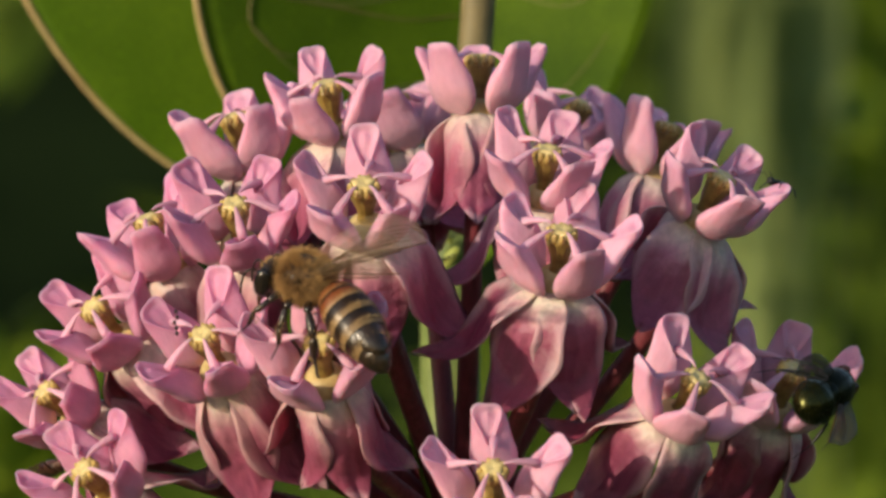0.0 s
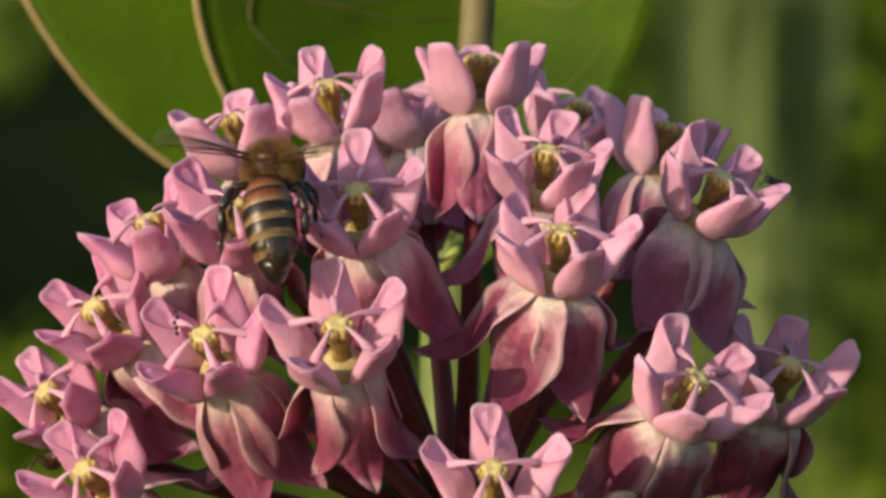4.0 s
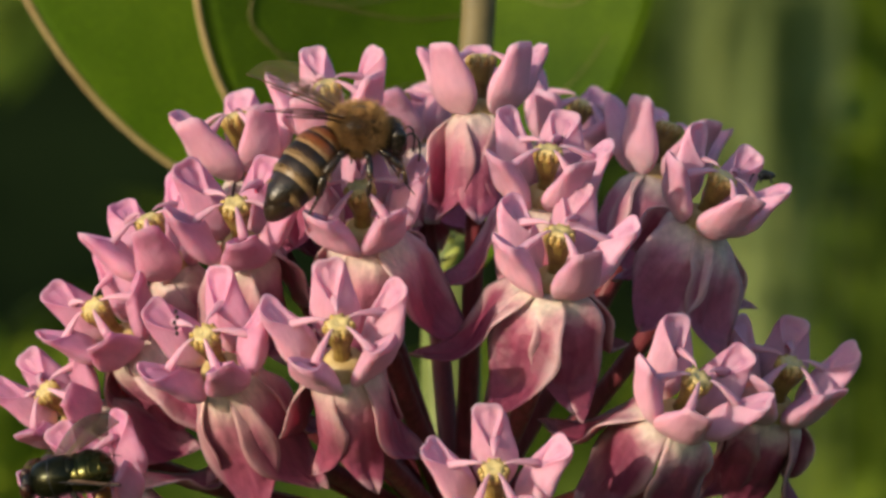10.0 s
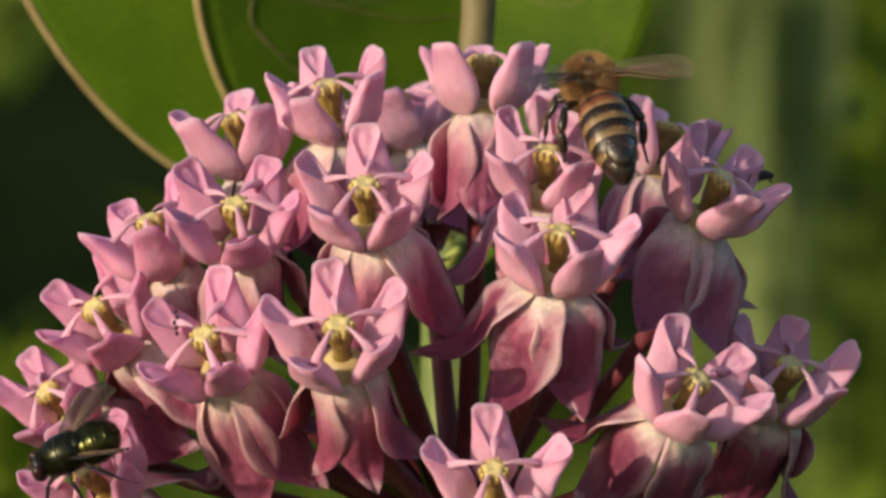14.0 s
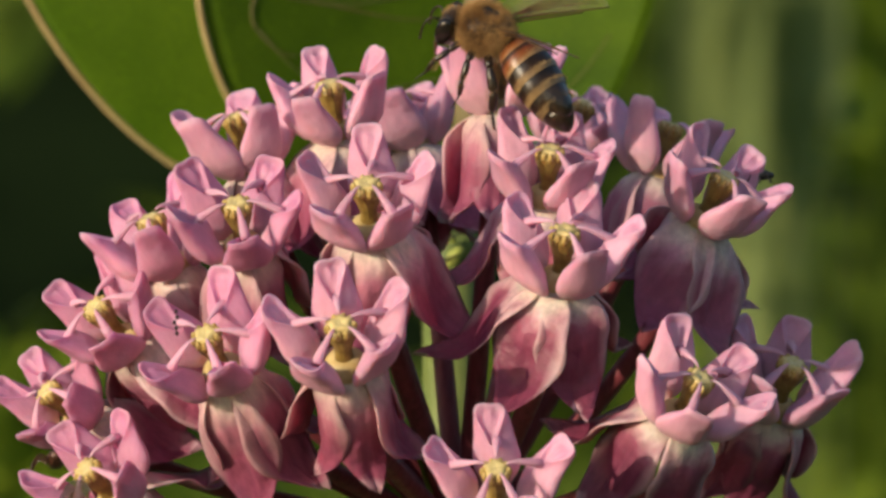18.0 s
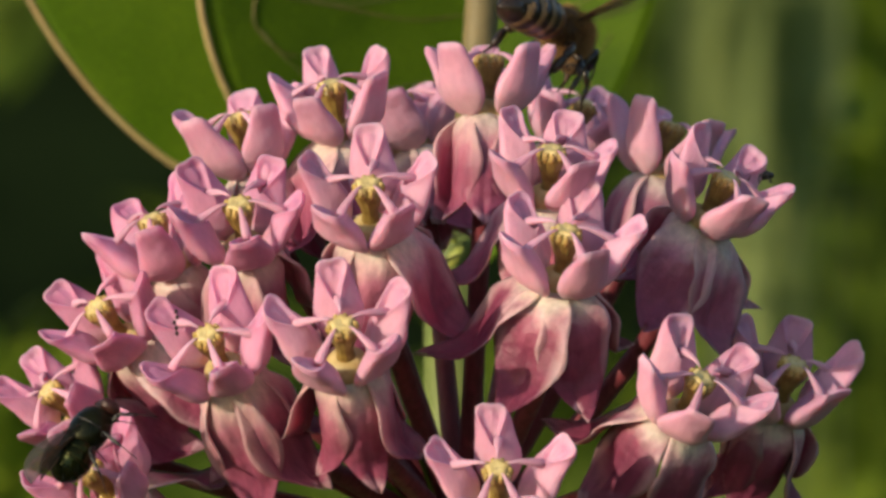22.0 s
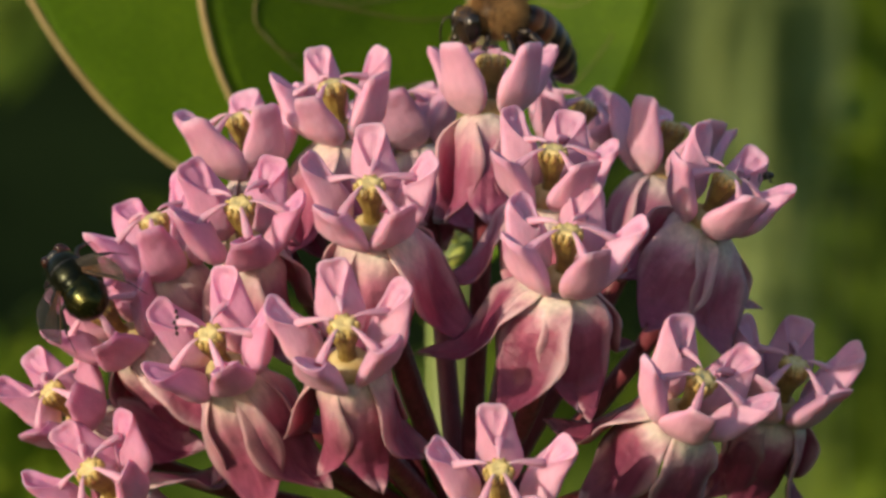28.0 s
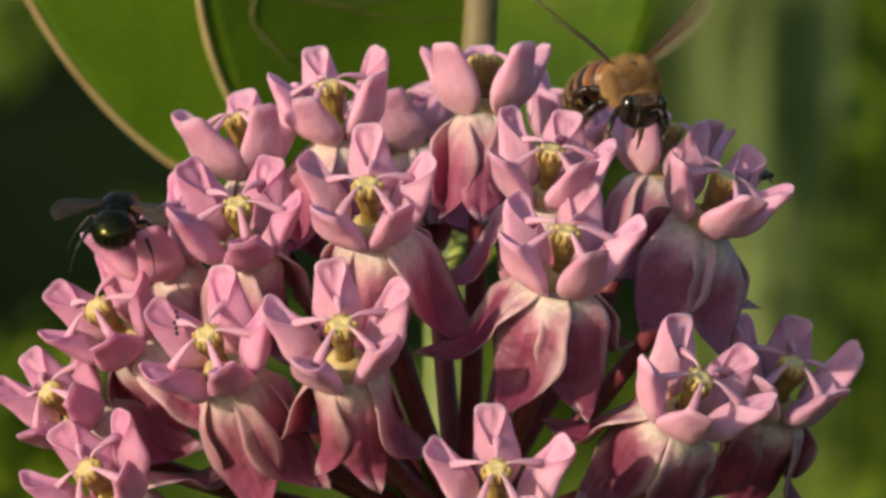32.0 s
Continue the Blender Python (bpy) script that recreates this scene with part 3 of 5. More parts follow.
wv, wf = [], []
wr = random.Random(8)
for i in range(73):
    a = 2 * math.pi * (i - 36) / 120
    top = 9000 + 2500 * math.sin(7 * a) + 1500 * math.sin(19 * a + 1) + wr.uniform(-700, 700)
    for z, d in ((-300, 0), (3000, 500), (6000, 900), (top, 2500)):
        rr = 32000 + d + 1500 * math.sin(11 * a)
        wv.append((rr * math.sin(a), rr * math.cos(a), z))
for i in range(72):  # the sun's side stays open sky
    for j in range(3):
        wf.append((i * 4 + j, (i + 1) * 4 + j, (i + 1) * 4 + j + 1, i * 4 + j + 1))
tagged(new("backdrop", mesh_of("backdrop", wv, wf, WOODS)), "edge of far woods, their deep shade put into the dark green", "woods", kind="structure")


def blades(name, rows, seed, mat, label):
    """Leafy clumps: rows of (x, y, z, spread x, spread y, spread z, count, leaf length, leaf width, upright) in mm."""
    r = random.Random(seed)
    verts, faces = [], []
    for (x, y, z, sx, sy, sz, count, ln, wd, upright) in rows:
        for _ in range(count):
            c = Vector((x + r.gauss(0, sx), y + r.uniform(-sy, sy), z + r.gauss(0, sz)))
            d = Vector((r.gauss(0, 1 - upright), r.gauss(0, 1 - upright), 1.0 if upright > 0.5 else r.gauss(0, 0.7))).normalized()
            s = d.cross(Vector((r.gauss(0, 0.5), -1, r.gauss(0, 0.5)))).normalized()
            n = d.cross(s)
            l_, w_ = ln * r.uniform(0.6, 1.2), wd * r.uniform(0.6, 1.2)
            if _ % 6 == 0:  # a thin stalk down to the ground
                o = len(verts)
                base = c - d * l_ * 0.4
                lean_x, lean_y = r.gauss(0, 30), r.gauss(0, 30)
                for z_, rad in ((0.0, 2.2), (base.z * 0.5, 1.8), (base.z, 0.9)):
                    t_ = 1 - z_ / base.z
                    verts += [Vector((base.x + lean_x * t_ + rad * math.cos(q_), base.y + lean_y * t_ + rad * math.sin(q_), z_)) for q_ in (0, 2.1, 4.2)]
                for i in range(2):
                    for j in range(3):
                        faces.append((o + i * 3 + j, o + i * 3 + (j + 1) % 3, o + i * 3 + 3 + (j + 1) % 3, o + i * 3 + 3 + j))
            o = len(verts)
            for i, k in enumerate((0.05, 0.7, 1.0, 0.75, 0.04)):
                p = c + d * l_ * (i / 4 - 0.5) + n * (0.12 * l_ * math.sin(i * 0.8))
                verts += [p - s * w_ * k * 0.5, p + n * w_ * 0.12 * k, p + s * w_ * k * 0.5]
            for i in range(4):
                for j in range(2):
                    q = o + i * 3 + j
                    faces.append((q, q + 1, q + 4, q + 3))
    return tagged(new(name, mesh_of(name, verts, faces, mat)), label, "vegetation", kind="stuff")


blades("meadow_foliage", [(230, 2600, 850, 110, 400, 50, 80, 90, 30, 0.3), (190, 2600, 1125, 40, 300, 20, 60, 80, 30, 0.3), (150, 2600, 1100, 60, 300, 30, 30, 90, 30, 0.3),
                          (-60, 2600, 880, 130, 400, 50, 90, 90, 30, 0.3), (-232, 2600, 1118, 12, 200, 20, 5, 70, 30, 0.3), (165, 2500, 950, 45, 300, 35, 30, 80, 28, 0.3)], 21, MEADOW, "blurred green meadow foliage far behind the flower")
blades("pale_grass", [(78, 1150, 1040, 6.2, 90, 12, 90, 90, 9, 0.985), (80, 1180, 996, 4, 60, 8, 14, 50, 9, 0.985), (92, 1150, 1056, 5, 60, 8, 24, 70, 9, 0.985)], 22, MEADOW_PALE, "pale upright grass blades out of focus")
blades("bright_foliage", [(66, 1300, 955, 10, 60, 16, 6, 40, 12, 0.6), (-82, 700, 957, 7, 30, 11, 70, 30, 16, 0.4), (112, 1250, 938, 8, 60, 6, 6, 30, 14, 0.4), (118, 1300, 1064, 9, 60, 12, 20, 40, 14, 0.4), (114, 1300, 1036, 7, 60, 7, 9, 36, 14, 0.4), (90, 1300, 985, 6, 60, 8, 9, 36, 14, 0.4)], 23, MEADOW_SUNLIT,
       "yellow-green leaves out of focus, sunlight put into their bright colour")

# low meadow grass on the ground round about
gr = random.Random(31)
gv, gf = [], []
for _ in range(9000):
    a, q = gr.uniform(0, 6.283), gr.uniform(0.25, 1) ** 0.7 * 7000
    x, y = q * math.sin(a), q * math.cos(a)
    h, w_ = gr.uniform(180, 520), gr.uniform(2.5, 5.0)
    b_ = gr.uniform(0, 6.283)
    dx, dy, cx, cy = math.cos(b_), math.sin(b_), gr.gauss(0, 0.25) * h, gr.gauss(0, 0.25) * h
    o = len(gv)
    for t in (0.0, 0.5, 1.0):
        k = w_ * (1 - 0.9 * t * t)
        gv += [(x + cx * t * t - dx * k, y + cy * t * t - dy * k, h * t), (x + cx * t * t + dx * k, y + cy * t * t + dy * k, h * t)]
    gf += [(o, o + 1, o + 3, o + 2), (o + 2, o + 3, o + 5, o + 4)]
tagged(new("meadow_grass", mesh_of("meadow_grass", gv, gf, MEADOW)), "low green meadow grass round the milkweed", "grass", kind="stuff")

# ---- insects ----
FUR = speckled("bee_fur_tan", (0.30, 0.165, 0.055), (0.54, 0.33, 0.135), 1100, 0.85)
FUR_PALE = speckled("bee_band_hair_pale", (0.26, 0.17, 0.075), (0.40, 0.28, 0.135), 1500, 0.8)
BEE_DARK = speckled("bee_cuticle_dark", (0.012, 0.008, 0.005), (0.035, 0.02, 0.01), 900, 0.3, coat=0.3)
BEE_BROWN = speckled("bee_cuticle_brown", (0.05, 0.022, 0.008), (0.10, 0.045, 0.015), 900, 0.38)
BEE_EYE = speckled("bee_eye_black", (0.010, 0.008, 0.007), (0.02, 0.014, 0.01), 4000, 0.16, bump_by=0.1, depth=0.00005)
FLY_GREEN = speckled("fly_metallic_green", (0.013, 0.021, 0.007), (0.075, 0.062, 0.013), 350, 0.24, metal=0.85, bump_by=0.15, depth=0.0001)
FLY_DARK = speckled("fly_thorax_dark_green", (0.006, 0.009, 0.005), (0.028, 0.028, 0.009), 450, 0.3, metal=0.75, bump_by=0.3, depth=0.0001)
FLY_BLACK = speckled("fly_black", (0.006, 0.006, 0.006), (0.02, 0.02, 0.018), 1500, 0.4)
FLY_EYE = speckled("fly_eye_dark_red", (0.025, 0.008, 0.006), (0.05, 0.015, 0.010), 3000, 0.3)
BUG_BROWN = speckled("bug_brown", (0.03, 0.012, 0.008), (0.09, 0.035, 0.02), 1500, 0.35)


def band_material():
    m, n, l, b = material("bee_tergite_banded")
    tc, mr = along(n, l, "X", -0.95, 0.95)
    no = node(n, "ShaderNodeTexNoise", Scale=1400.0, Detail=3.0)
    l.new(tc.outputs["Object"], no.inputs["Vector"])
    ad = n.new("ShaderNodeMath")
    ad.operation = "MULTIPLY_ADD"
    ad.inputs[1].default_value = 0.22
    l.new(no.outputs["Fac"], ad.inputs[0])
    l.new(mr.outputs[0], ad.inputs[2])
    r = ramp(n, [(0.0, (0.012, 0.007, 0.004)), (0.50, (0.014, 0.008, 0.004)), (0.72, (0.035, 0.016, 0.006)), (0.84, (0.20, 0.12, 0.05)), (1.0, (0.25, 0.16, 0.07))])
    l.new(ad.outputs[0], r.inputs[0])
    l.new(r.outputs[0], b.inputs["Base Color"])
    b.inputs["Roughness"].default_value = 0.38
    bump(n, l, b, no.outputs["Fac"], 0.35, 0.00012)
    return m


def band_red():
    m, n, l, b = material("bee_tergite_amber")
    tc, mr = along(n, l, "X", -0.95, 0.95)
    no = node(n, "ShaderNodeTexNoise", Scale=1200.0, Detail=3.0)
    l.new(tc.outputs["Object"], no.inputs["Vector"])
    ad = n.new("ShaderNodeMath")
    ad.operation = "MULTIPLY_ADD"
    ad.inputs[1].default_value = 0.2
    l.new(no.outputs["Fac"], ad.inputs[0])
    l.new(mr.outputs[0], ad.inputs[2])
    r = ramp(n, [(0.0, (0.015, 0.008, 0.004)), (0.45, (0.04, 0.014, 0.005)), (0.58, (0.17, 0.045, 0.012)), (0.80, (0.22, 0.075, 0.022)), (0.95, (0.30, 0.18, 0.08))])
    l.new(ad.outputs[0], r.inputs[0])
    l.new(r.outputs[0], b.inputs["Base Color"])
    b.inputs["Roughness"].default_value = 0.38
    bump(n, l, b, no.outputs["Fac"], 0.35, 0.00012)
    return m


def wing_material(name, tone, share, rough=0.22):
    m, n, l, b = material(name)
    b.inputs["Base Color"].default_value = (*tone, 1)
    b.inputs["Roughness"].default_value = rough
    b.inputs["Specular IOR Level"].default_value = 0.7
    tc = n.new("ShaderNodeTexCoord")
    no = node(n, "ShaderNodeTexNoise", Scale=900.0, Detail=2.0)
    l.new(tc.outputs["Object"], no.inputs["Vector"])
    bump(n, l, b, no.outputs["Fac"], 0.4, 0.0002)
    tr = n.new("ShaderNodeBsdfTransparent")
    mix = n.new("ShaderNodeMixShader")
    mix.inputs[0].default_value = share
    l.new(tr.outputs[0], mix.inputs[1])
    l.new(b.outputs[0], mix.inputs[2])
    l.new(mix.outputs[0], n["Material Output"].inputs["Surface"])
    return m


BAND, BAND_AMBER, WING = band_material(), band_red(), wing_material("bee_wing_clear", (0.30, 0.22, 0.13), 0.11)
WING_FLY = wing_material("fly_wing_smoky", (0.05, 0.042, 0.034), 0.5, 0.5)


def hairs(centre, radii, count, length, seed, mat, thick=0.05, keep=None, back=0.3):
    """Short tapered hairs standing on an ellipsoid."""
    r = random.Random(seed)
    verts, faces = [], []
    while len(faces) < count * 3:
        d = Vector((r.gauss(0, 1), r.gauss(0, 1), r.gauss(0, 1))).normalized()
        if keep and not keep(d):
            continue
        p = Vector(centre) + Vector([d[i] * radii[i] for i in range(3)]) * 0.97
        n = Vector([d[i] / radii[i] for i in range(3)]).normalized()
        way = (n + Vector((-back + r.gauss(0, 0.25), r.gauss(0, 0.3), r.gauss(0, 0.3)))).normalized()
        s = way.orthogonal().normalized() * thick
        q = way.cross(s)
        o = len(verts)
        verts += [p + s, p - s * 0.5 + q * 0.87, p - s * 0.5 - q * 0.87, p + way * length * r.uniform(0.6, 1.3)]
        faces += [(o, o + 1, o + 3), (o + 1, o + 2, o + 3), (o + 2, o, o + 3)]
    return mesh_of("fur", verts, faces, mat, smooth=False)


def wing_mesh(name, length, width, veins, mat):
    """A wing from its hinge at the origin back along -x, with raised veins."""
    def half(s):
        return width * (0.16 + 0.84 * math.sin(math.pi * min(1.0, (0.08 + 0.86 * s)) ** 1.35) ** 0.8) * (1 if s < 0.93 else math.sqrt(max(0.02, 1 - ((s - 0.93) / 0.07) ** 2)))

    def at(s, v, lift=0.0):
        return Vector((-length * s, width * 0.25 - half(s) * 0.5 * (1 - v) + 0.12 * width, lift + 0.18 * math.sin(3.1 * s) + 0.05 * math.sin(9 * s + 5 * v)))
    v, f = sheet(lambda u, t: (at(u, t, 0.012), at(u, t, -0.012)), 18, 9, 0.02)
    me = mesh_of(name, v, f, mat)
    tubes = [tube([at(i / 15, 1.0) for i in range(16)], [0.10 - 0.05 * i / 15 for i in range(16)], 5)]
    for k in range(veins):
        e = 0.55 - 1.3 * k / veins
        tubes.append(tube([at(0.05 + 0.85 * i / 11, 0.75 * (1 - i / 11) + e * i / 11) for i in range(12)], [0.055 - 0.03 * i / 11 for i in range(12)], 4))
    return me, [mesh_of("vein", *t, BEE_BROWN) for t in tubes]


def leg_mesh(pts, radii, mat):
    """A jointed leg: tapered segments that pinch at the joints, the last one a thin foot of small links with a claw."""
    P, pieces = [Vector(p) for p in pts], []
    for i in range(len(P) - 2):
        a, b, r0, r1 = P[i], P[i + 1], radii[i], radii[i + 1]
        sag = (b - a).orthogonal().normalized() * 0.04
        pieces.append(tube([a, a.lerp(b, 0.12), a.lerp(b, 0.45) + sag, a.lerp(b, 0.85) + sag * 0.5, b], [r0 * 0.55, r0 * 0.9, (r0 + r1) * 0.56, r1 * 1.05, r1 * 0.55], 8))
    a, b, r = P[-2], P[-1], radii[-2] * 0.55
    for k in range(4):
        p, q = a.lerp(b, k / 4), a.lerp(b, (k + 1) / 4)
        pieces.append(tube([p, p.lerp(q, 0.6), q], [r * 0.55, r * (1 - 0.12 * k), r * 0.5], 6))
    hook = (b - a).orthogonal().normalized() * r
    pieces.append(tube([b, b + (b - a) * 0.1 + hook], [r * 0.5, 0.01], 5))
    return mesh_of("leg", *join(*pieces), mat)


def make_bee():
    bee = tagged(new("honey_bee"), "furry tan honey bee with a black and amber banded abdomen", "bee")
    body = part("thorax", mesh_of("thorax", *ball((0, 0, 0), (2.15, 1.95, 1.85), 18, 12), BEE_DARK), bee)
    part("fur", hairs((0, 0, 0), (2.15, 1.95, 1.85), 9500, 0.75, 3, FUR, 0.02, lambda d: not (d.z > 0.8 and (d.y / 0.27) ** 2 + ((d.x - 0.05) / 0.36) ** 2 < 1), back=0.4), body, label="dense tan fur")
    part("scutellum", mesh_of("scutellum", *ball((-1.2, 0, 1.25), (0.75, 0.95, 0.5), 12, 8), BEE_BROWN), body)
    head = part("head", mesh_of("head", *ball((2.72, 0, -0.95), (0.95, 1.75, 1.62), 16, 10), BEE_DARK), bee)
    part("fur", hairs((2.72, 0, -0.95), (0.95, 1.4, 1.57), 520, 0.4, 4, FUR, 0.022, lambda d: abs(d.y) < 0.6 and (d.z > 0.45 or d.x < -0.1)), head)
    for s in (-1, 1):
        part("eye", mesh_of("eye", *ball((2.82, s * 1.42, -0.8), (0.75, 0.52, 1.25), 12, 9), BEE_EYE), head, label="large glossy black eye")
        part("antenna", mesh_of("antenna", *tube(smooth_path([(3.45, s * 0.35, -0.75), (3.9, s * 0.8, -0.3), (4.4, s * 1.0, -0.6), (4.6, s * 1.15, -1.5), (4.5, s * 1.2, -2.5)], 14), 0.085, 6), BEE_DARK), head)
    part("proboscis", mesh_of("proboscis", *tube(smooth_path([(3.1, 0, -2.2), (3.3, 0, -3.1), (3.1, 0, -4.2)], 8), [0.3, 0.28, 0.24, 0.2, 0.16, 0.12, 0.1, 0.06], 7), BEE_BROWN), head)
    ab = part("abdomen", mesh_of("abdomen", *ball((-5.9, 0, -0.7), (4.2, 1.7, 1.5), 18, 14), BEE_DARK), bee)
    # from the waist to the tail: along, half width, height
    spine = [(-2.3, 1.0, -0.2), (-3.3, 1.72, -0.35), (-4.6, 2.02, -0.5), (-6.0, 2.04, -0.7), (-7.4, 1.86, -1.0), (-8.7, 1.42, -1.33), (-9.7, 0.90, -1.62), (-10.4, 0.2, -1.82)]
    for k in range(6):
        a, b = spine[k], spine[k + 1]
        cx, cz = (a[0] + b[0]) / 2, (a[2] + b[2]) / 2
        v = []
        rows_ = 7
        for i in range(rows_):
            t = i / (rows_ - 1)
            x = a[0] + (b[0] - a[0]) * (t * 1.12)
            r = (a[1] + (b[1] - a[1]) * t * 1.0) * (1.0 + 0.035 * t) + 0.10 * math.sin(math.pi * t)
            z = a[2] + (b[2] - a[2]) * t
            for j in range(18):
                q = 2 * math.pi * j / 18
                v.append((-(x - cx), -r * math.cos(q), z - cz + 0.88 * r * math.sin(q)))
        me = mesh_of("tergite", v, grid_faces(rows_, 18, closed=True), BAND_AMBER if k in (0, 1) else BEE_DARK if k == 5 else BAND)
        ob = part("tergite", me, ab, Matrix.Translation(Vector((cx, 0, cz)) * MM) @ pose(0, 0, 0, 0, 0, 180))
        if 0 < k < 5:
            part("band_hair", hairs((b[0] + 0.3, 0, cz), (0.3, (a[1] + b[1]) / 2 + 0.05, ((a[1] + b[1]) / 2 + 0.05) * 0.9), 420, 0.34, 30 + k, FUR_PALE, 0.025,
                                    lambda d: d.z > -0.3 and d.x > -0.2, 0.9), ab)
    part("tail_tip", mesh_of("tail_tip", *tube([(-8.8, 0, -1.35), (-9.4, 0, -1.5), (-9.9, 0, -1.63), (-10.3, 0, -1.74), (-10.6, 0, -1.82), (-10.75, 0, -1.86)], [1.38, 1.20, 0.98, 0.70, 0.36, 0.04], 16), BEE_DARK), ab)
    wings = []
    fore, fv = wing_mesh("forewing", 9.4, 3.1, 5, WING)
    hind, hv = wing_mesh("hindwing", 6.6, 2.2, 3, WING)
    for s in (-1, 1):
        for nm, me, ve, x, z in (("forewing", fore, fv, 0.3, 1.25), ("hindwing", hind, hv, -0.6, 1.0)):
            w = part(nm, me, bee)
            if s > 0:
                w.scale = (1, -1, 1)
            [part("vein", q, w) for q in ve]
            wings.append((w, s, x, z))
    legs = []
    for s in (-1, 1):
        for nm, x, pts, rad in (("fore", 1.2, [(0, 0, 0), (0.8, s * 1.0, -0.6), (1.7, s * 1.5, -1.6), (2.0, s * 1.5, -2.9), (2.6, s * 1.7, -3.7)], [0.26, 0.28, 0.22, 0.16, 0.08]),
                                ("middle", 0.1, [(0, 0, 0), (0.1, s * 1.6, -0.4), (0.0, s * 2.5, -1.8), (-0.2, s * 2.6, -3.2), (0.0, s * 3.0, -4.3)], [0.28, 0.30, 0.24, 0.18, 0.08]),
                                ("hind", -1.0, [(0, 0, 0), (-0.9, s * 1.7, 0.0), (-2.1, s * 2.5, -1.4), (-2.5, s * 2.4, -3.2), (-3.2, s * 2.6, -4.5)], [0.28, 0.34, 0.38, 0.34, 0.10])):
            lg = part("leg", leg_mesh(pts, rad, BEE_DARK), bee, Matrix.Translation(Vector((x, s * 1.0, -1.2)) * MM))
            part("leg_hair", hairs((pts[2][0] * 0.9, pts[2][1], pts[2][2] * 1.1), (0.24, 0.22, 0.75), 90, 0.3, 50, FUR, 0.018), lg)
            legs.append((lg, s, x))
    return bee, wings, legs, ab


def lathe_x(profile, flat=1.0, drop=0.0, n=20):
    """A round body along x from (x, r) pairs, front to back, its height scaled by flat."""
    verts = []
    for x, r in profile:
        for j in range(n):
            q = 2 * math.pi * j / n
            verts.append((x, r * math.cos(q), drop + flat * r * math.sin(q)))
    f = grid_faces(len(profile), n, closed=True, flip=True)
    f.append(tuple(range(n)))
    f.append(tuple(range((len(profile) - 1) * n, len(profile) * n))[::-1])
    return verts, f


def make_fly():
    fly = tagged(new("green_bottle_fly"), "shiny green-gold bottle fly with dark legs and clear wings", "fly")
    th = part("thorax", mesh_of("thorax", *lathe_x([(1.95, 0.25), (1.8, 0.85), (1.35, 1.35), (0.5, 1.66), (-0.4, 1.72), (-1.2, 1.58), (-1.75, 1.3), (-2.05, 0.7)], 0.92), FLY_DARK), fly)
    part("suture", mesh_of("suture", *lathe_x([(0.12, 1.64), (0.06, 1.71), (-0.02, 1.72), (-0.08, 1.66)], 0.93), FLY_BLACK), th)
    part("scutellum", mesh_of("scutellum", *ball((-1.5, 0, 0.85), (0.9, 0.9, 0.5), 12, 8), FLY_DARK), th)
    part("bristle", hairs((-0.1, 0, 0), (1.9, 1.68, 1.5), 190, 0.75, 5, FLY_BLACK, 0.02, back=0.7), th)
    hd = part("head", mesh_of("head", *ball((2.15, 0, -0.3), (0.62, 1.2, 1.05), 14, 10), FLY_BLACK), fly)
    for s in (-1, 1):
        part("eye", mesh_of("eye", *ball((2.25, s * 0.74, -0.12), (0.6, 0.56, 0.9), 12, 9), FLY_EYE), hd, label="dark red eye")
    part("face", mesh_of("face", *ball((2.68, 0, -0.5), (0.22, 0.35, 0.55), 10, 7), speckled("fly_face_silver", (0.25, 0.24, 0.2), (0.4, 0.38, 0.32), 2000, 0.5)), hd)
    ab = part("abdomen", mesh_of("abdomen", *ball((-2.9, 0, -0.3), (1.7, 1.4, 1.2), 16, 12), FLY_BLACK), fly)
    rings = [(-1.35, 1.4), (-1.9, 1.68), (-3.0, 1.84), (-3.9, 1.58), (-4.6, 0.95), (-4.95, 0.12)]
    for k, cut in enumerate(((-1.4, -2.35), (-2.3, -3.2), (-3.15, -4.0), (-3.95, -4.97))):
        prof = []
        for i in range(8):
            x = cut[0] + (cut[1] - cut[0]) * i / 7
            j = max(i_ for i_ in range(5) if rings[i_][0] >= x or i_ == 0)
            t = min(1.0, max(0.0, (x - rings[j][0]) / (rings[j + 1][0] - rings[j][0])))
            s_ = t * t * (3 - 2 * t) if 0 < j < 3 else t ** (0.7 if j == 0 else 1.4)
            prof.append((x, (rings[j][1] * (1 - s_) + rings[j + 1][1] * s_) * (1.0 if i < 7 else 0.975) + 0.012 * (3 - k)))
        part("tergite", mesh_of("tergite", *lathe_x(prof, 0.86, -0.28), FLY_GREEN), ab)
    part("bristle", hairs((-3.0, 0, -0.28), (1.95, 1.84, 1.55), 200, 0.5, 6, FLY_BLACK, 0.018, lambda d: d.x < 0.3, 0.7), ab)
    wings = []
    wm, wv_ = wing_mesh("wing", 6.0, 1.95, 5, WING_FLY)
    for s in (-1, 1):
        w = part("wing", wm, fly)
        wings.append((w, s))
        if s > 0:
            w.scale = (1, -1, 1)
        [part("vein", q, w) for q in wv_]
    legs = []
    for s in (-1, 1):
        for x, pts in ((1.0, [(0, 0, 0), (0.9, s * 1.0, 0.1), (1.7, s * 1.7, -1.1), (2.4, s * 1.9, -2.3)]),
                       (0.0, [(0, 0, 0), (0.0, s * 1.6, 0.3), (-0.2, s * 2.8, -1.2), (-0.3, s * 3.4, -2.6)]),
                       (-0.9, [(0, 0, 0), (-1.1, s * 1.5, 0.3), (-2.2, s * 2.5, -1.2), (-3.2, s * 2.9, -2.5)])):
            lg = part("leg", leg_mesh(pts, [0.2, 0.18, 0.11, 0.05], FLY_BLACK), fly, Matrix.Translation(Vector((x, s * 0.7, -0.9)) * MM))
            legs.append((lg, s, x))
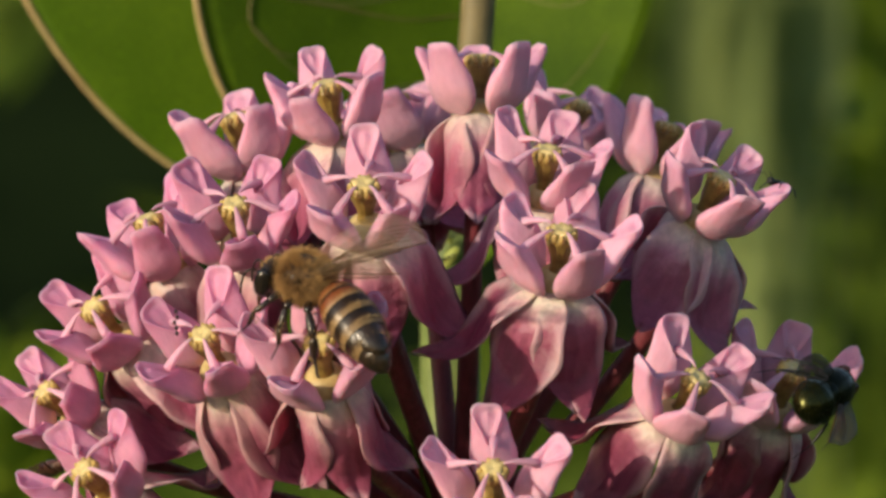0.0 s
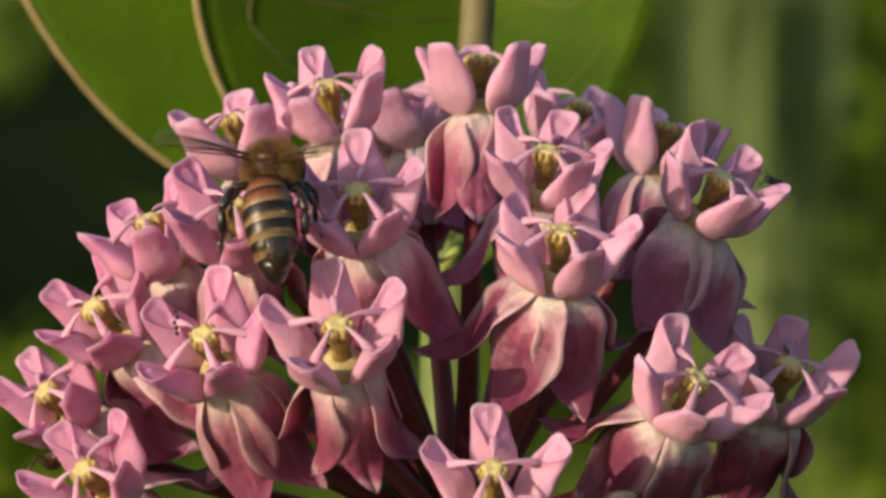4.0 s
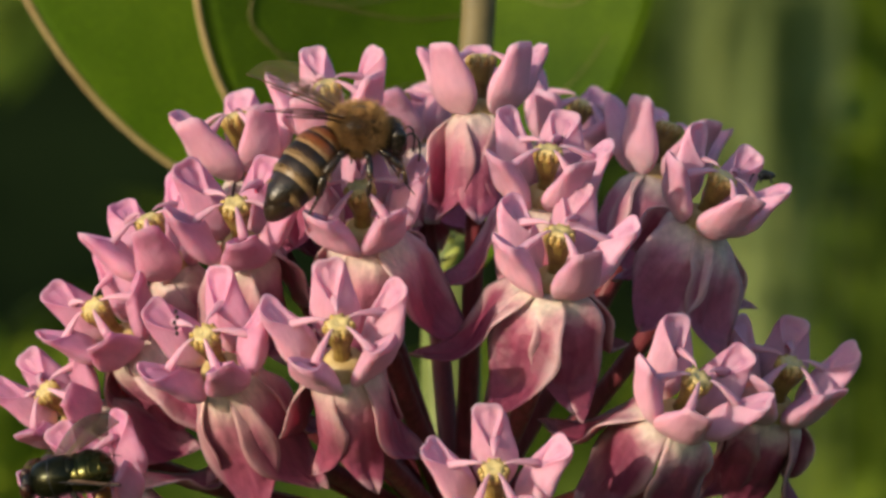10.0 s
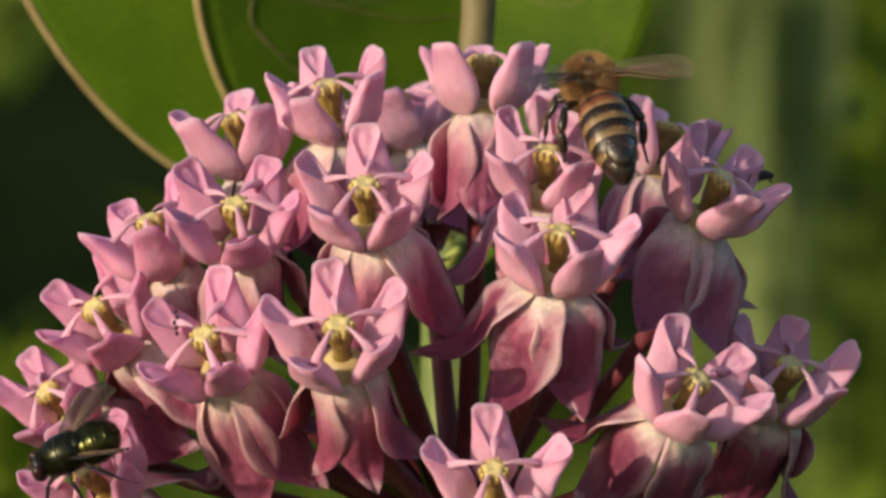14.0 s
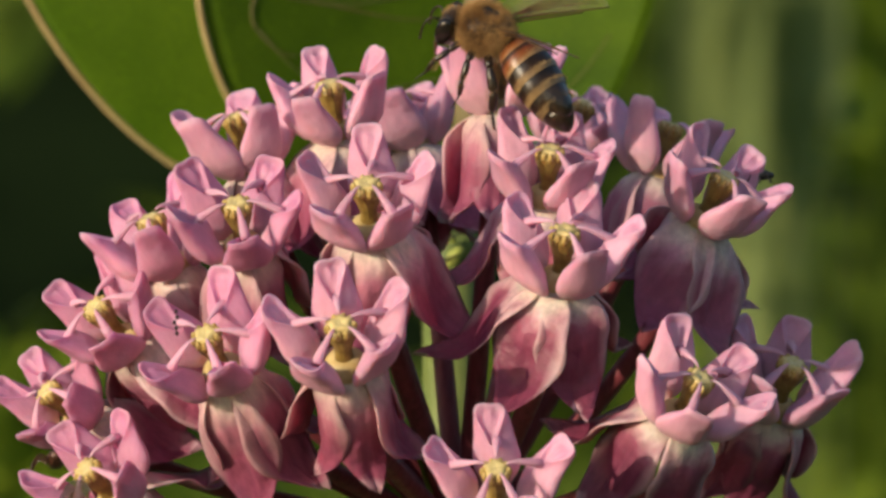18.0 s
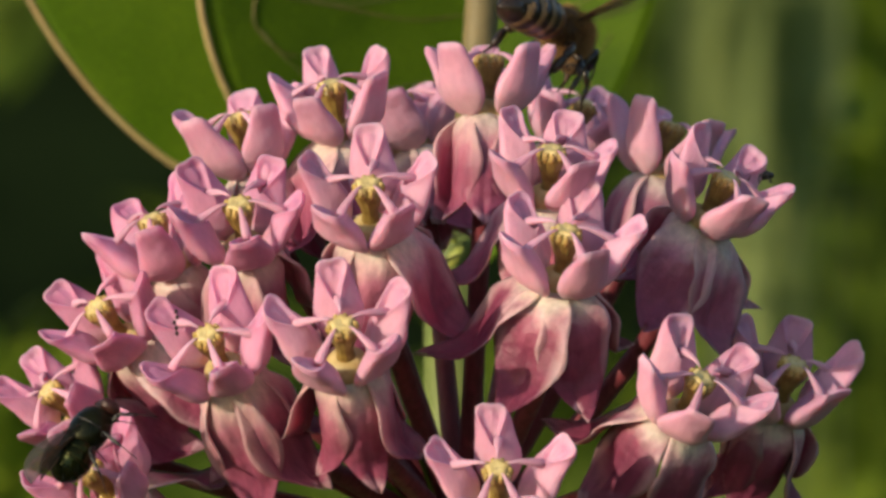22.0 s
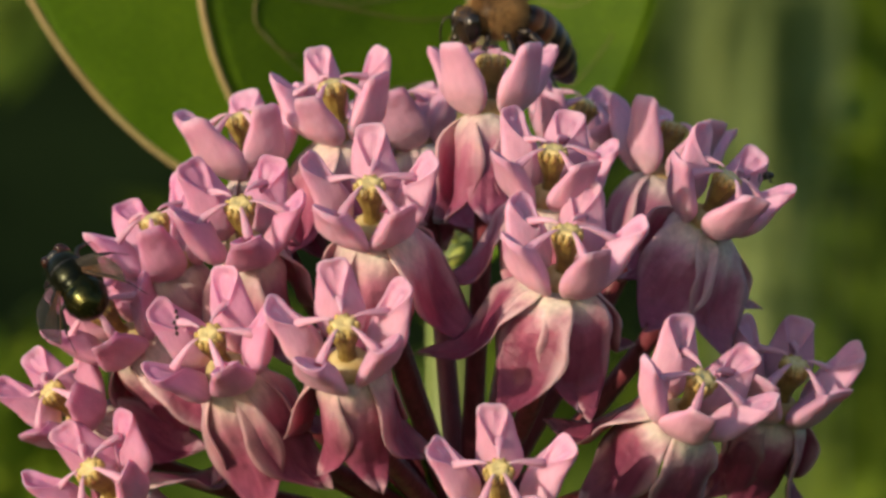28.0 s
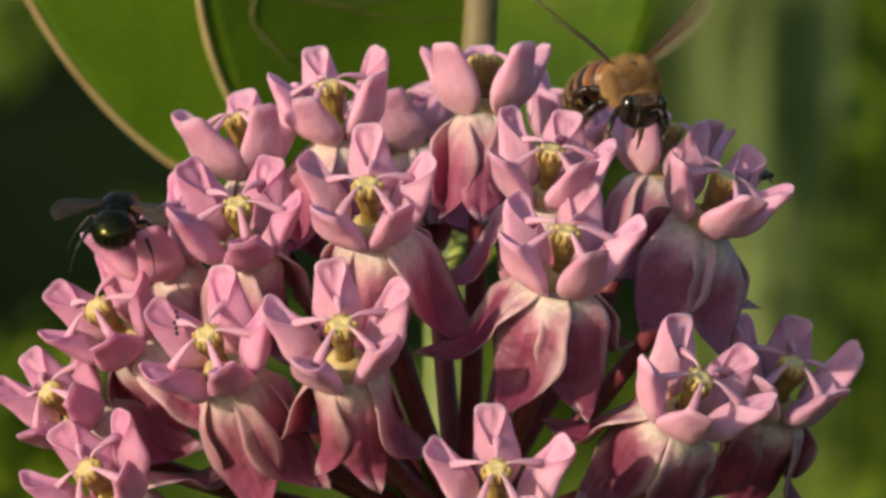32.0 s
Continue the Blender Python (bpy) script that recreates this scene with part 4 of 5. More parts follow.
    return fly, legs, wings


def make_bug(name, label, size, mat):
    bug = tagged(new(name), label, "insect")
    part("body", mesh_of("body", *ball((0, 0, 0), (1.25 * size, 0.6 * size, 0.5 * size), 14, 10), mat), bug)
    part("head", mesh_of("head", *ball((1.35 * size, 0, -0.05 * size), (0.42 * size, 0.45 * size, 0.38 * size), 12, 8), mat), bug)
    for s in (-1, 1):
        part("antenna", mesh_of("antenna", *tube(smooth_path([(1.6 * size, s * 0.2 * size, 0.1 * size), (2.1 * size, s * 0.5 * size, 0.5 * size), (2.7 * size, s * 0.9 * size, 0.3 * size)], 8), 0.05 * size, 5), mat), bug)
        for x in (0.7, 0.1, -0.5):
            part("leg", mesh_of("leg", *tube(smooth_path([(x * size, s * 0.4 * size, -0.2 * size), (x * size * 1.3, s * 1.0 * size, 0.1 * size), (x * size * 1.8, s * 1.5 * size, -0.7 * size)], 8), 0.07 * size, 5), mat), bug)
    return bug


def facing(p, f, u):
    """A creature's pose: place in mm from the view's middle, the way it faces, and its upper side."""
    x = Vector(f).normalized()
    y = Vector(u).cross(x).normalized()
    z = x.cross(y)
    m = Matrix((x, y, z)).transposed().to_4x4()
    m.translation = Vector((p[0], p[1], p[2] + 1000)) * MM
    return m


bee, bee_wings, bee_legs, bee_abdomen = make_bee()
fly, fly_legs, fly_wings = make_fly()
beetle = make_bug("small_black_beetle", "tiny black beetle on the rim of a pink hood", 0.85, FLY_BLACK)
bug = make_bug("small_brown_bug", "small dark brown bug half hidden between the flowers", 1.35, BUG_BROWN)
specks = []
for k in range(5):
    specks.append(ball((-20.85 + 0.12 * math.sin(k * 2.2), -14.0, 1000 - 4.9 - 0.42 * k), (0.16, 0.14, 0.2), 8, 6))
tagged(new("debris_specks", mesh_of("debris_specks", *join(*specks), DEBRIS)), "row of tiny black specks stuck to a pink hood", "debris")



def motions():
    sway = [(0, -0.27), (0.5, -0.09), (1, -0.09), (1.5, -0.16), (2, -0.23), (2.5, -0.27), (3, -0.23), (3.5, -0.27), (5.5, -0.25), (6, -0.36), (6.5, -0.41), (7, -0.30), (7.5, -0.36), (8, -0.57), (8.5, -0.45), (9, -0.39), (9.5, -0.23), (10, -0.20), (10.5, -0.14), (11, -0.09), (11.5, -0.09), (12, 0.00), (12.5, -0.09), (13, -0.09), (13.5, -0.14), (14, -0.20), (14.5, 0.02), (16.5, 0.20), (17, 0.00), (17.5, 0.00), (18, -0.05), (18.5, 0.00), (19, 0.02), (19.5, -0.34), (20, -0.14), (20.5, 0.02), (21, 0.07), (21.5, 0.00), (22, 0.07), (22.5, 0.07), (23, 0.00), (23.5, 0.05), (24, 0.11), (24.5, 0.00), (25, 0.07), (25.5, 0.20), (27.5, 0.18), (28, 0.18), (28.5, 0.14), (29, 0.11), (29.5, -0.02), (30, 0.11), (30.5, 0.05), (31, 0.05), (31.5, 0.00), (32, 0.00)]
    walk(plant, [(t, Matrix.Translation(FOOT) @ pose(0, 0, 0, 0, math.degrees(d / 1000), 0)) for t, d in sway])
    # seconds, place in mm, the way the thorax faces, its upper side, the way the abdomen points from the waist
    bee_rows = [
        (0.0, (-10.7, -19.0, -2.2), (-0.92, 0.23, 0.31), (0.17, -0.48, 0.86), (0.51, -0.45, -0.74)), (0.5, (-12.2, -19.0, -2.6), (-0.99, 0.11, 0.13), (0.07, -0.44, 0.89), (0.79, -0.17, -0.59)),
        (1.0, (-9.6, -19.0, -0.4), (-0.28, 0.80, 0.52), (0.03, -0.54, 0.84), (0.46, -0.17, -0.87)), (1.5, (-12.5, -17.0, 2.9), (0.04, 0.93, 0.36), (-0.09, -0.35, 0.93), (0.48, -0.17, -0.86)),
        (2.0, (-13.1, -15.0, 5.1), (0.42, 0.72, 0.55), (-0.11, -0.56, 0.82), (0.40, -0.17, -0.90)), (2.5, (-13.4, -15.0, 4.8), (0.68, 0.58, 0.45), (-0.05, -0.58, 0.81), (0.11, -0.17, -0.98)),
        (3.0, (-13.1, -15.0, 4.7), (0.59, 0.69, 0.41), (-0.09, -0.44, 0.89), (0.03, -0.17, -0.98)), (3.5, (-13.4, -15.0, 5.7), (0.23, 0.91, 0.34), (-0.05, -0.34, 0.94), (0.19, -0.17, -0.97)),
        (5.5, (-11.2, -16.0, 7.9), (0.39, 0.88, 0.26), (-0.04, -0.26, 0.96), (-0.16, -0.17, -0.97)), (6.0, (-7.2, -17.0, 9.9), (0.18, 0.83, 0.53), (-0.00, -0.53, 0.85), (-0.10, -0.17, -0.98)),
        (6.5, (-7.6, -16.0, 10.2), (0.70, 0.67, 0.24), (0.05, -0.38, 0.92), (-0.05, -0.17, -0.98)), (7.0, (-6.0, -14.0, 9.9), (0.87, 0.50, 0.00), (0.10, -0.17, 0.98), (-0.23, -0.41, -0.88)),
        (7.5, (-6.4, -12.0, 8.9), (0.91, 0.37, -0.16), (0.27, -0.25, 0.93), (-0.66, -0.26, -0.71)), (8.0, (-7.0, -12.0, 8.8), (0.99, 0.10, -0.08), (0.12, -0.40, 0.91), (-0.66, -0.17, -0.73)),
        (8.5, (-8.9, -14.0, 7.5), (0.52, -0.79, -0.31), (0.19, -0.25, 0.95), (-0.40, 0.64, -0.66)), (9.0, (-8.5, -15.0, 7.1), (0.72, -0.54, -0.44), (0.23, -0.43, 0.87), (-0.44, 0.53, -0.73)),
        (9.5, (-8.3, -15.0, 6.9), (0.60, -0.52, -0.61), (0.51, -0.35, 0.79), (-0.50, 0.38, -0.78)), (9.8, (-7.3, -14.0, 7.6), (0.79, 0.59, -0.13), (0.33, -0.25, 0.91), (-0.64, -0.33, -0.70)),
        (10.0, (-6.5, -13.0, 9.4), (0.98, 0.19, 0.05), (0.02, -0.35, 0.94), (-0.58, -0.17, -0.80)), (10.5, (0.1, -13.0, 7.6), (0.79, 0.56, -0.23), (0.42, -0.23, 0.88), (-0.82, -0.25, -0.51)),
        (11.0, (3.4, -12.0, 8.3), (0.97, 0.23, -0.05), (0.13, -0.34, 0.93), (-0.79, -0.17, -0.59)), (11.5, (5.2, -12.0, 9.6), (0.89, 0.27, -0.37), (0.44, -0.27, 0.85), (-0.95, -0.22, -0.22)),
        (12.0, (2.6, -12.0, 10.5), (0.96, 0.29, -0.05), (0.15, -0.34, 0.93), (-0.80, -0.40, -0.45)), (12.3, (7.5, -12.0, 11.5), (0.50, 0.66, 0.56), (-0.15, -0.57, 0.81), (-0.28, -0.38, -0.88)),
        (12.5, (10.4, -11.0, 11.4), (0.13, 0.82, 0.55), (-0.04, -0.55, 0.83), (-0.04, -0.53, -0.85)), (13.0, (14.4, -9.0, 11.3), (-0.25, 0.75, 0.61), (0.05, -0.62, 0.78), (-0.25, -0.43, -0.87)),
        (13.5, (11.6, -7.0, 13.6), (-0.27, 0.85, 0.45), (-0.07, -0.49, 0.87), (0.17, -0.52, -0.84)), (14.0, (11.6, -7.0, 13.3), (-0.22, 0.89, 0.40), (-0.00, -0.41, 0.91), (0.25, -0.49, -0.83)),
        (14.5, (8.3, -6.0, 13.2), (-0.86, 0.24, 0.44), (0.34, -0.35, 0.87), (0.60, -0.27, -0.76)), (16.5, (7.7, -5.0, 16.4), (-0.80, 0.35, 0.49), (0.17, -0.65, 0.74), (0.47, -0.17, -0.86)),
        (17.0, (4.4, -6.0, 17.8), (-0.93, 0.29, 0.25), (0.09, -0.48, 0.88), (0.58, -0.17, -0.80)), (17.5, (3.6, -6.0, 17.1), (-0.98, 0.11, 0.14), (0.07, -0.45, 0.89), (0.65, -0.17, -0.74)),
        (18.0, (3.3, -7.0, 17.4), (-0.91, 0.10, 0.40), (0.27, -0.60, 0.76), (0.55, -0.17, -0.82)), (18.5, (3.5, 0.0, 18.5), (-0.85, 0.52, 0.05), (-0.07, -0.21, 0.98), (0.54, -0.70, -0.46)),
        (19.0, (2.0, 5.0, 18.8), (-0.95, 0.31, 0.10), (0.00, -0.31, 0.95), (0.64, -0.66, -0.39)), (19.5, (1.4, 6.0, 19.3), (-0.82, 0.57, 0.09), (-0.09, -0.28, 0.96), (0.65, -0.70, -0.30)),
        (19.8, (3.1, 7.0, 20.1), (-0.29, 0.94, 0.17), (0.01, -0.18, 0.98), (0.19, -0.92, -0.34)), (20.0, (5.1, 8.0, 20.3), (0.43, 0.89, 0.14), (-0.07, -0.12, 0.99), (-0.41, -0.86, -0.30)),
        (20.5, (4.4, 8.0, 20.3), (0.78, 0.60, 0.18), (-0.08, -0.19, 0.98), (-0.57, -0.74, -0.35)), (21.0, (5.5, 8.0, 19.4), (0.97, 0.20, 0.10), (-0.07, -0.14, 0.99), (-0.61, -0.71, -0.36)),
        (21.5, (6.2, 8.0, 19.2), (0.97, 0.24, 0.09), (-0.08, -0.03, 1.00), (-0.77, -0.53, -0.34)), (22.0, (10.3, 14.0, 17.8), (0.43, 0.81, -0.40), (0.52, 0.15, 0.84), (-0.54, -0.83, 0.14)),
        (22.5, (11.2, 16.0, 17.3), (0.35, 0.85, -0.40), (0.59, 0.13, 0.80), (-0.48, -0.86, 0.15)), (23.0, (11.3, 16.0, 17.6), (0.25, 0.90, -0.35), (0.56, 0.16, 0.81), (-0.38, -0.92, 0.10)),
        (23.5, (12.3, 16.0, 17.2), (0.35, 0.91, -0.22), (0.43, 0.05, 0.90), (-0.52, -0.85, -0.00)), (24.0, (12.3, 14.0, 17.7), (0.10, 0.99, 0.02), (0.12, -0.03, 0.99), (-0.30, -0.84, -0.42)),
        (24.3, (12.5, 12.0, 18.0), (-0.20, 0.94, 0.28), (0.04, -0.28, 0.96), (-0.00, -0.87, -0.50)), (24.5, (11.2, 12.0, 18.0), (-0.64, 0.73, 0.23), (0.15, -0.17, 0.97), (0.41, -0.76, -0.50)),
        (25.0, (8.8, 12.0, 18.3), (-0.83, 0.53, 0.16), (0.06, -0.21, 0.98), (0.61, -0.61, -0.50)), (25.5, (9.3, 12.0, 18.0), (-0.83, 0.48, 0.28), (0.15, -0.29, 0.95), (0.62, -0.55, -0.55)),
        (27.5, (8.7, 14.0, 19.0), (-0.78, -0.63, 0.02), (0.24, -0.28, 0.93), (0.32, 0.67, -0.67)), (28.0, (4.5, 13.0, 19.5), (-0.90, -0.42, -0.08), (0.04, -0.27, 0.96), (0.49, 0.59, -0.64)),
        (28.5, (2.6, 10.0, 19.8), (-0.68, -0.71, -0.18), (0.05, -0.28, 0.96), (0.40, 0.73, -0.55)), (29.0, (2.9, 6.0, 19.6), (-0.25, -0.93, -0.27), (0.09, -0.30, 0.95), (0.11, 0.91, -0.40)),
        (29.5, (1.7, 6.0, 19.6), (-0.18, -0.90, -0.39), (-0.01, -0.39, 0.92), (0.12, 0.96, -0.23)), (30.0, (7.2, 4.0, 19.0), (0.45, -0.83, -0.32), (-0.02, -0.37, 0.93), (-0.35, 0.91, -0.24)),
        (30.5, (12.5, -1.0, 14.8), (0.54, -0.75, -0.37), (0.08, -0.39, 0.92), (-0.54, 0.84, -0.03)), (31.0, (15.2, -4.0, 12.9), (0.03, -0.99, 0.00), (0.22, -0.02, 0.97), (-0.08, 0.99, -0.12)),
        (31.5, (15.0, -4.0, 13.0), (0.26, -0.87, -0.42), (0.16, -0.38, 0.91), (-0.40, 0.86, -0.32)), (32.0, (15.0, -4.0, 13.1), (0.34, -0.82, -0.46), (0.14, -0.42, 0.90), (-0.48, 0.82, -0.30)),
    ]
    walk(bee, [(t, facing(p, f, u)) for t, p, f, u, _ in bee_rows])
    fly_rows = [
        (0.0, (30.6, -12.0, -11.0), (0.50, 0.82, 0.30), (0.75, -0.58, 0.34)), (0.5, (30.7, -12.0, -10.9), (0.47, 0.81, 0.35), (0.73, -0.58, 0.35)),
        (1.0, (28.5, -12.0, -12.7), (-0.04, 0.42, 0.91), (0.42, -0.82, 0.39)), (1.5, (25.4, -9.0, -16.0), (-0.40, 0.82, 0.40), (-0.16, -0.50, 0.85)),
        (2.0, (22.4, -12.0, -18.6), (-0.52, 0.85, 0.13), (-0.42, -0.38, 0.82)), (2.5, (18.0, -18.0, -19.2), (-0.65, 0.75, 0.13), (-0.30, -0.41, 0.86)),
        (3.0, (16.0, -19.0, -19.1), (-0.73, 0.68, -0.03), (-0.43, -0.43, 0.80)), (3.5, (13.8, -20.0, -22.6), (-0.68, 0.73, -0.05), (-0.49, -0.41, 0.77)),
        (7.2, (-23.1, -14.0, -22.9), (-0.60, 0.80, -0.01), (-0.46, -0.34, 0.82)), (8.0, (-25.5, -12.0, -18.1), (-0.79, 0.58, 0.20), (-0.18, -0.54, 0.82)),
        (8.5, (-25.6, -12.0, -19.0), (-0.48, 0.85, 0.21), (-0.19, -0.34, 0.92)), (9.0, (-27.3, -12.0, -18.8), (-0.64, 0.73, 0.25), (-0.20, -0.48, 0.85)),
        (9.5, (-28.0, -12.0, -18.3), (-0.73, 0.67, 0.17), (-0.40, -0.60, 0.69)), (10.0, (-30.5, -12.0, -17.9), (-0.95, 0.20, -0.23), (-0.30, -0.76, 0.58)),
        (11.0, (-30.2, -12.0, -18.1), (-0.83, 0.20, -0.53), (-0.48, -0.75, 0.46)), (12.0, (-30.3, -12.0, -17.3), (-0.80, 0.20, -0.56), (-0.47, -0.79, 0.39)),
        (13.0, (-30.1, -12.0, -16.8), (-0.84, 0.22, -0.49), (-0.44, -0.80, 0.41)), (14.0, (-29.8, -12.0, -16.1), (-0.89, 0.22, -0.40), (-0.41, -0.78, 0.48)),
        (14.5, (-31.2, -12.0, -16.1), (-0.73, 0.50, -0.47), (-0.66, -0.68, 0.30)), (16.5, (-33.4, -12.0, -18.1), (-0.59, 0.49, -0.64), (-0.74, -0.65, 0.17)),
        (17.0, (-33.0, -12.0, -18.8), (-0.80, 0.20, -0.57), (-0.49, -0.76, 0.43)), (17.5, (-34.3, -12.0, -21.7), (-0.58, 0.75, -0.30), (-0.79, -0.44, 0.43)),
        (18.5, (-24.5, -12.0, -23.0), (-0.50, 0.85, -0.14), (-0.63, -0.26, 0.73)), (19.0, (-23.1, -12.0, -19.0), (-0.43, 0.87, 0.26), (-0.09, -0.32, 0.94)),
        (19.3, (-25.4, -12.0, -17.2), (0.08, 0.87, 0.49), (0.18, -0.50, 0.85)), (19.6, (-26.9, -12.0, -16.8), (0.26, 0.90, 0.36), (-0.19, -0.32, 0.93)),
        (20.0, (-27.4, -12.0, -18.1), (0.25, 0.69, 0.68), (-0.36, -0.58, 0.73)), (20.5, (-27.4, -12.0, -17.9), (0.27, 0.69, 0.68), (-0.35, -0.59, 0.73)),
        (21.0, (-27.7, -12.6, -14.3), (0.54, 0.36, 0.76), (-0.80, -0.24, 0.58)), (23.0, (-27.6, -12.6, -14.1), (0.54, 0.36, 0.76), (-0.80, -0.24, 0.58)),
        (25.5, (-27.7, -12.6, -14.0), (0.54, 0.36, 0.76), (-0.80, -0.24, 0.58)), (27.5, (-28.1, -8.0, -5.1), (-0.42, 0.82, 0.39), (-0.53, -0.57, 0.63)),
        (28.0, (-29.7, -7.0, -2.0), (-0.49, 0.63, 0.61), (-0.50, -0.77, 0.39)), (28.5, (-29.6, -6.0, -1.3), (-0.29, 0.79, 0.54), (-0.64, -0.58, 0.50)),
        (29.0, (-28.8, -5.0, 0.5), (-0.13, 0.86, 0.49), (-0.30, -0.50, 0.81)), (30.0, (-28.5, -4.0, 0.4), (-0.22, 0.90, 0.38), (-0.12, -0.41, 0.90)),
        (31.0, (-27.9, -4.0, 1.9), (-0.07, 0.89, 0.44), (-0.13, -0.45, 0.88)), (31.5, (-25.9, -4.0, 2.7), (0.16, 0.92, 0.36), (0.05, -0.37, 0.93)),
        (32.0, (-25.8, -4.0, 3.0), (0.10, 0.90, 0.42), (0.03, -0.43, 0.90)),
    ]
    walk(fly, [(t, facing(p, f, u)) for t, p, f, u in fly_rows])
    # the abdomen swings at the waist
    waist = Vector((-2.2, 0, -0.2)) * MM
    rest = facing((0, 0, 0), (8.3, 0, 1.6), (0, 0, 1)).to_3x3()
    swings = []
    for t, p, f, u, tail in bee_rows:
        body = facing(p, f, u).to_3x3()
        turn = body.transposed() @ facing((0, 0, 0), -Vector(tail), Vector(u) + 0.3 * Vector(f)).to_3x3() @ rest.transposed()
        swings.append((t, Matrix.Translation(waist) @ turn.to_4x4() @ Matrix.Translation(-waist)))
    walk(bee_abdomen, swings)
    # wings: 0 folded back, 1 spread
    spread = [(0, 0.3, 45), (1, 0.5, 30), (2, 0.7, 8), (3.5, 0.6, 10), (5.5, 0.8, 8), (6, 1, 0), (6.5, 1, 2), (7, 0.55, 4), (8, 0.3, 14), (9, 0.95, 2), (9.5, 0.9, 10), (10, 0.3, 16),
              (11, 0.25, 10), (12, 0.2, 8), (12.5, 0.35, 10), (13, 0.35, 5), (13.5, 0.45, 3), (14, 0.45, 4), (14.5, 0.5, 25), (16.5, 0.5, 20), (18, 0.3, 25), (19, 0.3, 30), (21, 0.3, 30), (22, 0.8, 25),
              (24, 0.8, 20), (25, 0.5, 20), (27.5, 0.4, 20), (30, 0.5, 30), (30.5, 0.85, 40), (31, 1, 10), (31.5, 0.8, 22), (32, 0.75, 24)]
    for w, s, x, z in bee_wings:
        back = 14 if w.name.startswith("hind") else 0
        walk(w, [(t, Matrix.Translation(Vector((x, s * 1.15, z)) * MM) @ pose(0, 0, 0, s * lift, 0, 0) @ pose(0, 0, 0, s * 10, 8, -s * (12 + 62 * k + back * k * 0.4))) for t, k, lift in spread])
    # the fly's wings: seconds, roll, sweep
    for w, s in fly_wings:
        walk(w, [(t, Matrix.Translation(Vector((-0.1, s * 1.25, 1.0)) * MM) @ pose(0, 0, 0, s * roll, 5, -s * sweep))
                 for t, roll, sweep in ((0, 30, 22), (3.5, 30, 24), (10, 50, 22), (14.5, 48, 20), (17, 48, 18), (19, 30, 20), (21, 50, 4), (25.5, 50, 4), (27.5, 48, 24), (28.5, 40, 30), (32, 14, 36))])
    # legs step as the insects walk
    for legs, lift in ((bee_legs, 9), (fly_legs, 8)):
        for i, (lg, s, x) in enumerate(legs):
            at = lg.matrix_basis.translation.copy()
            walk(lg, [(t * 0.5, Matrix.Translation(at) @ pose(0, 0, 0, 0, 0, lift * math.sin(t * 1.9 + i * 2.4 + x))) for t in range(65)])
    walk(beetle, [(0, facing((27.2, 0.5, 5.0), (-0.7, -0.5, 0.4), (0, 0, 1))), (3.5, facing((27.2, 0.5, 5.0), (-0.7, -0.5, 0.4), (0, 0, 1))),
                  (5.5, facing((26.0, 1.5, 6.1), (-0.9, -0.2, 0.1), (0.1, 0, 1))), (7, facing((25.9, 2.2, 6.0), (-0.95, -0.1, 0.05), (0.1, 0, 1))),
                  (13, facing((25.7, 2.6, 5.95), (-0.98, 0.1, 0.0), (0, 0, 1))), (32, facing((25.7, 2.6, 5.95), (-0.98, 0.1, 0.0), (0, 0, 1)))])
    walk(bug, [(t, facing(p, f, (0, 0.2, 1))) for t, p, f in ((0, (-31.8, 5.0, -17.8), (0.4, -0.7, 0.2)), (2, (-31.7, 5.0, -17.5), (0.2, -0.9, 0.25)), (3.5, (-31.6, 4.5, -17.2), (0.2, -0.9, 0.25)),
                                                              (11, (-31.9, 4.5, -17.3), (0.3, -0.9, 0.1)), (18, (-31.4, 4.5, -17.1), (0.1, -0.9, 0.25)), (20, (-31.4, 4.5, -17.1), (0.0, -0.95, 0.2)),
                                                              (24, (-31.9, 4.5, -17.4), (0.3, -0.8, 0.1)), (25.5, (-31.5, 5.0, -17.2), (0.7, -0.5, 0.1)), (26.5, (-30.0, 8.0, -16.6), (0.9, 0.1, 0.2)),
                                                              (27.5, (-28.0, 11.0, -16.0), (0.9, 0.4, 0.1)), (32, (-28.0, 11.0, -16.0), (0.9, 0.4, 0.1)))])

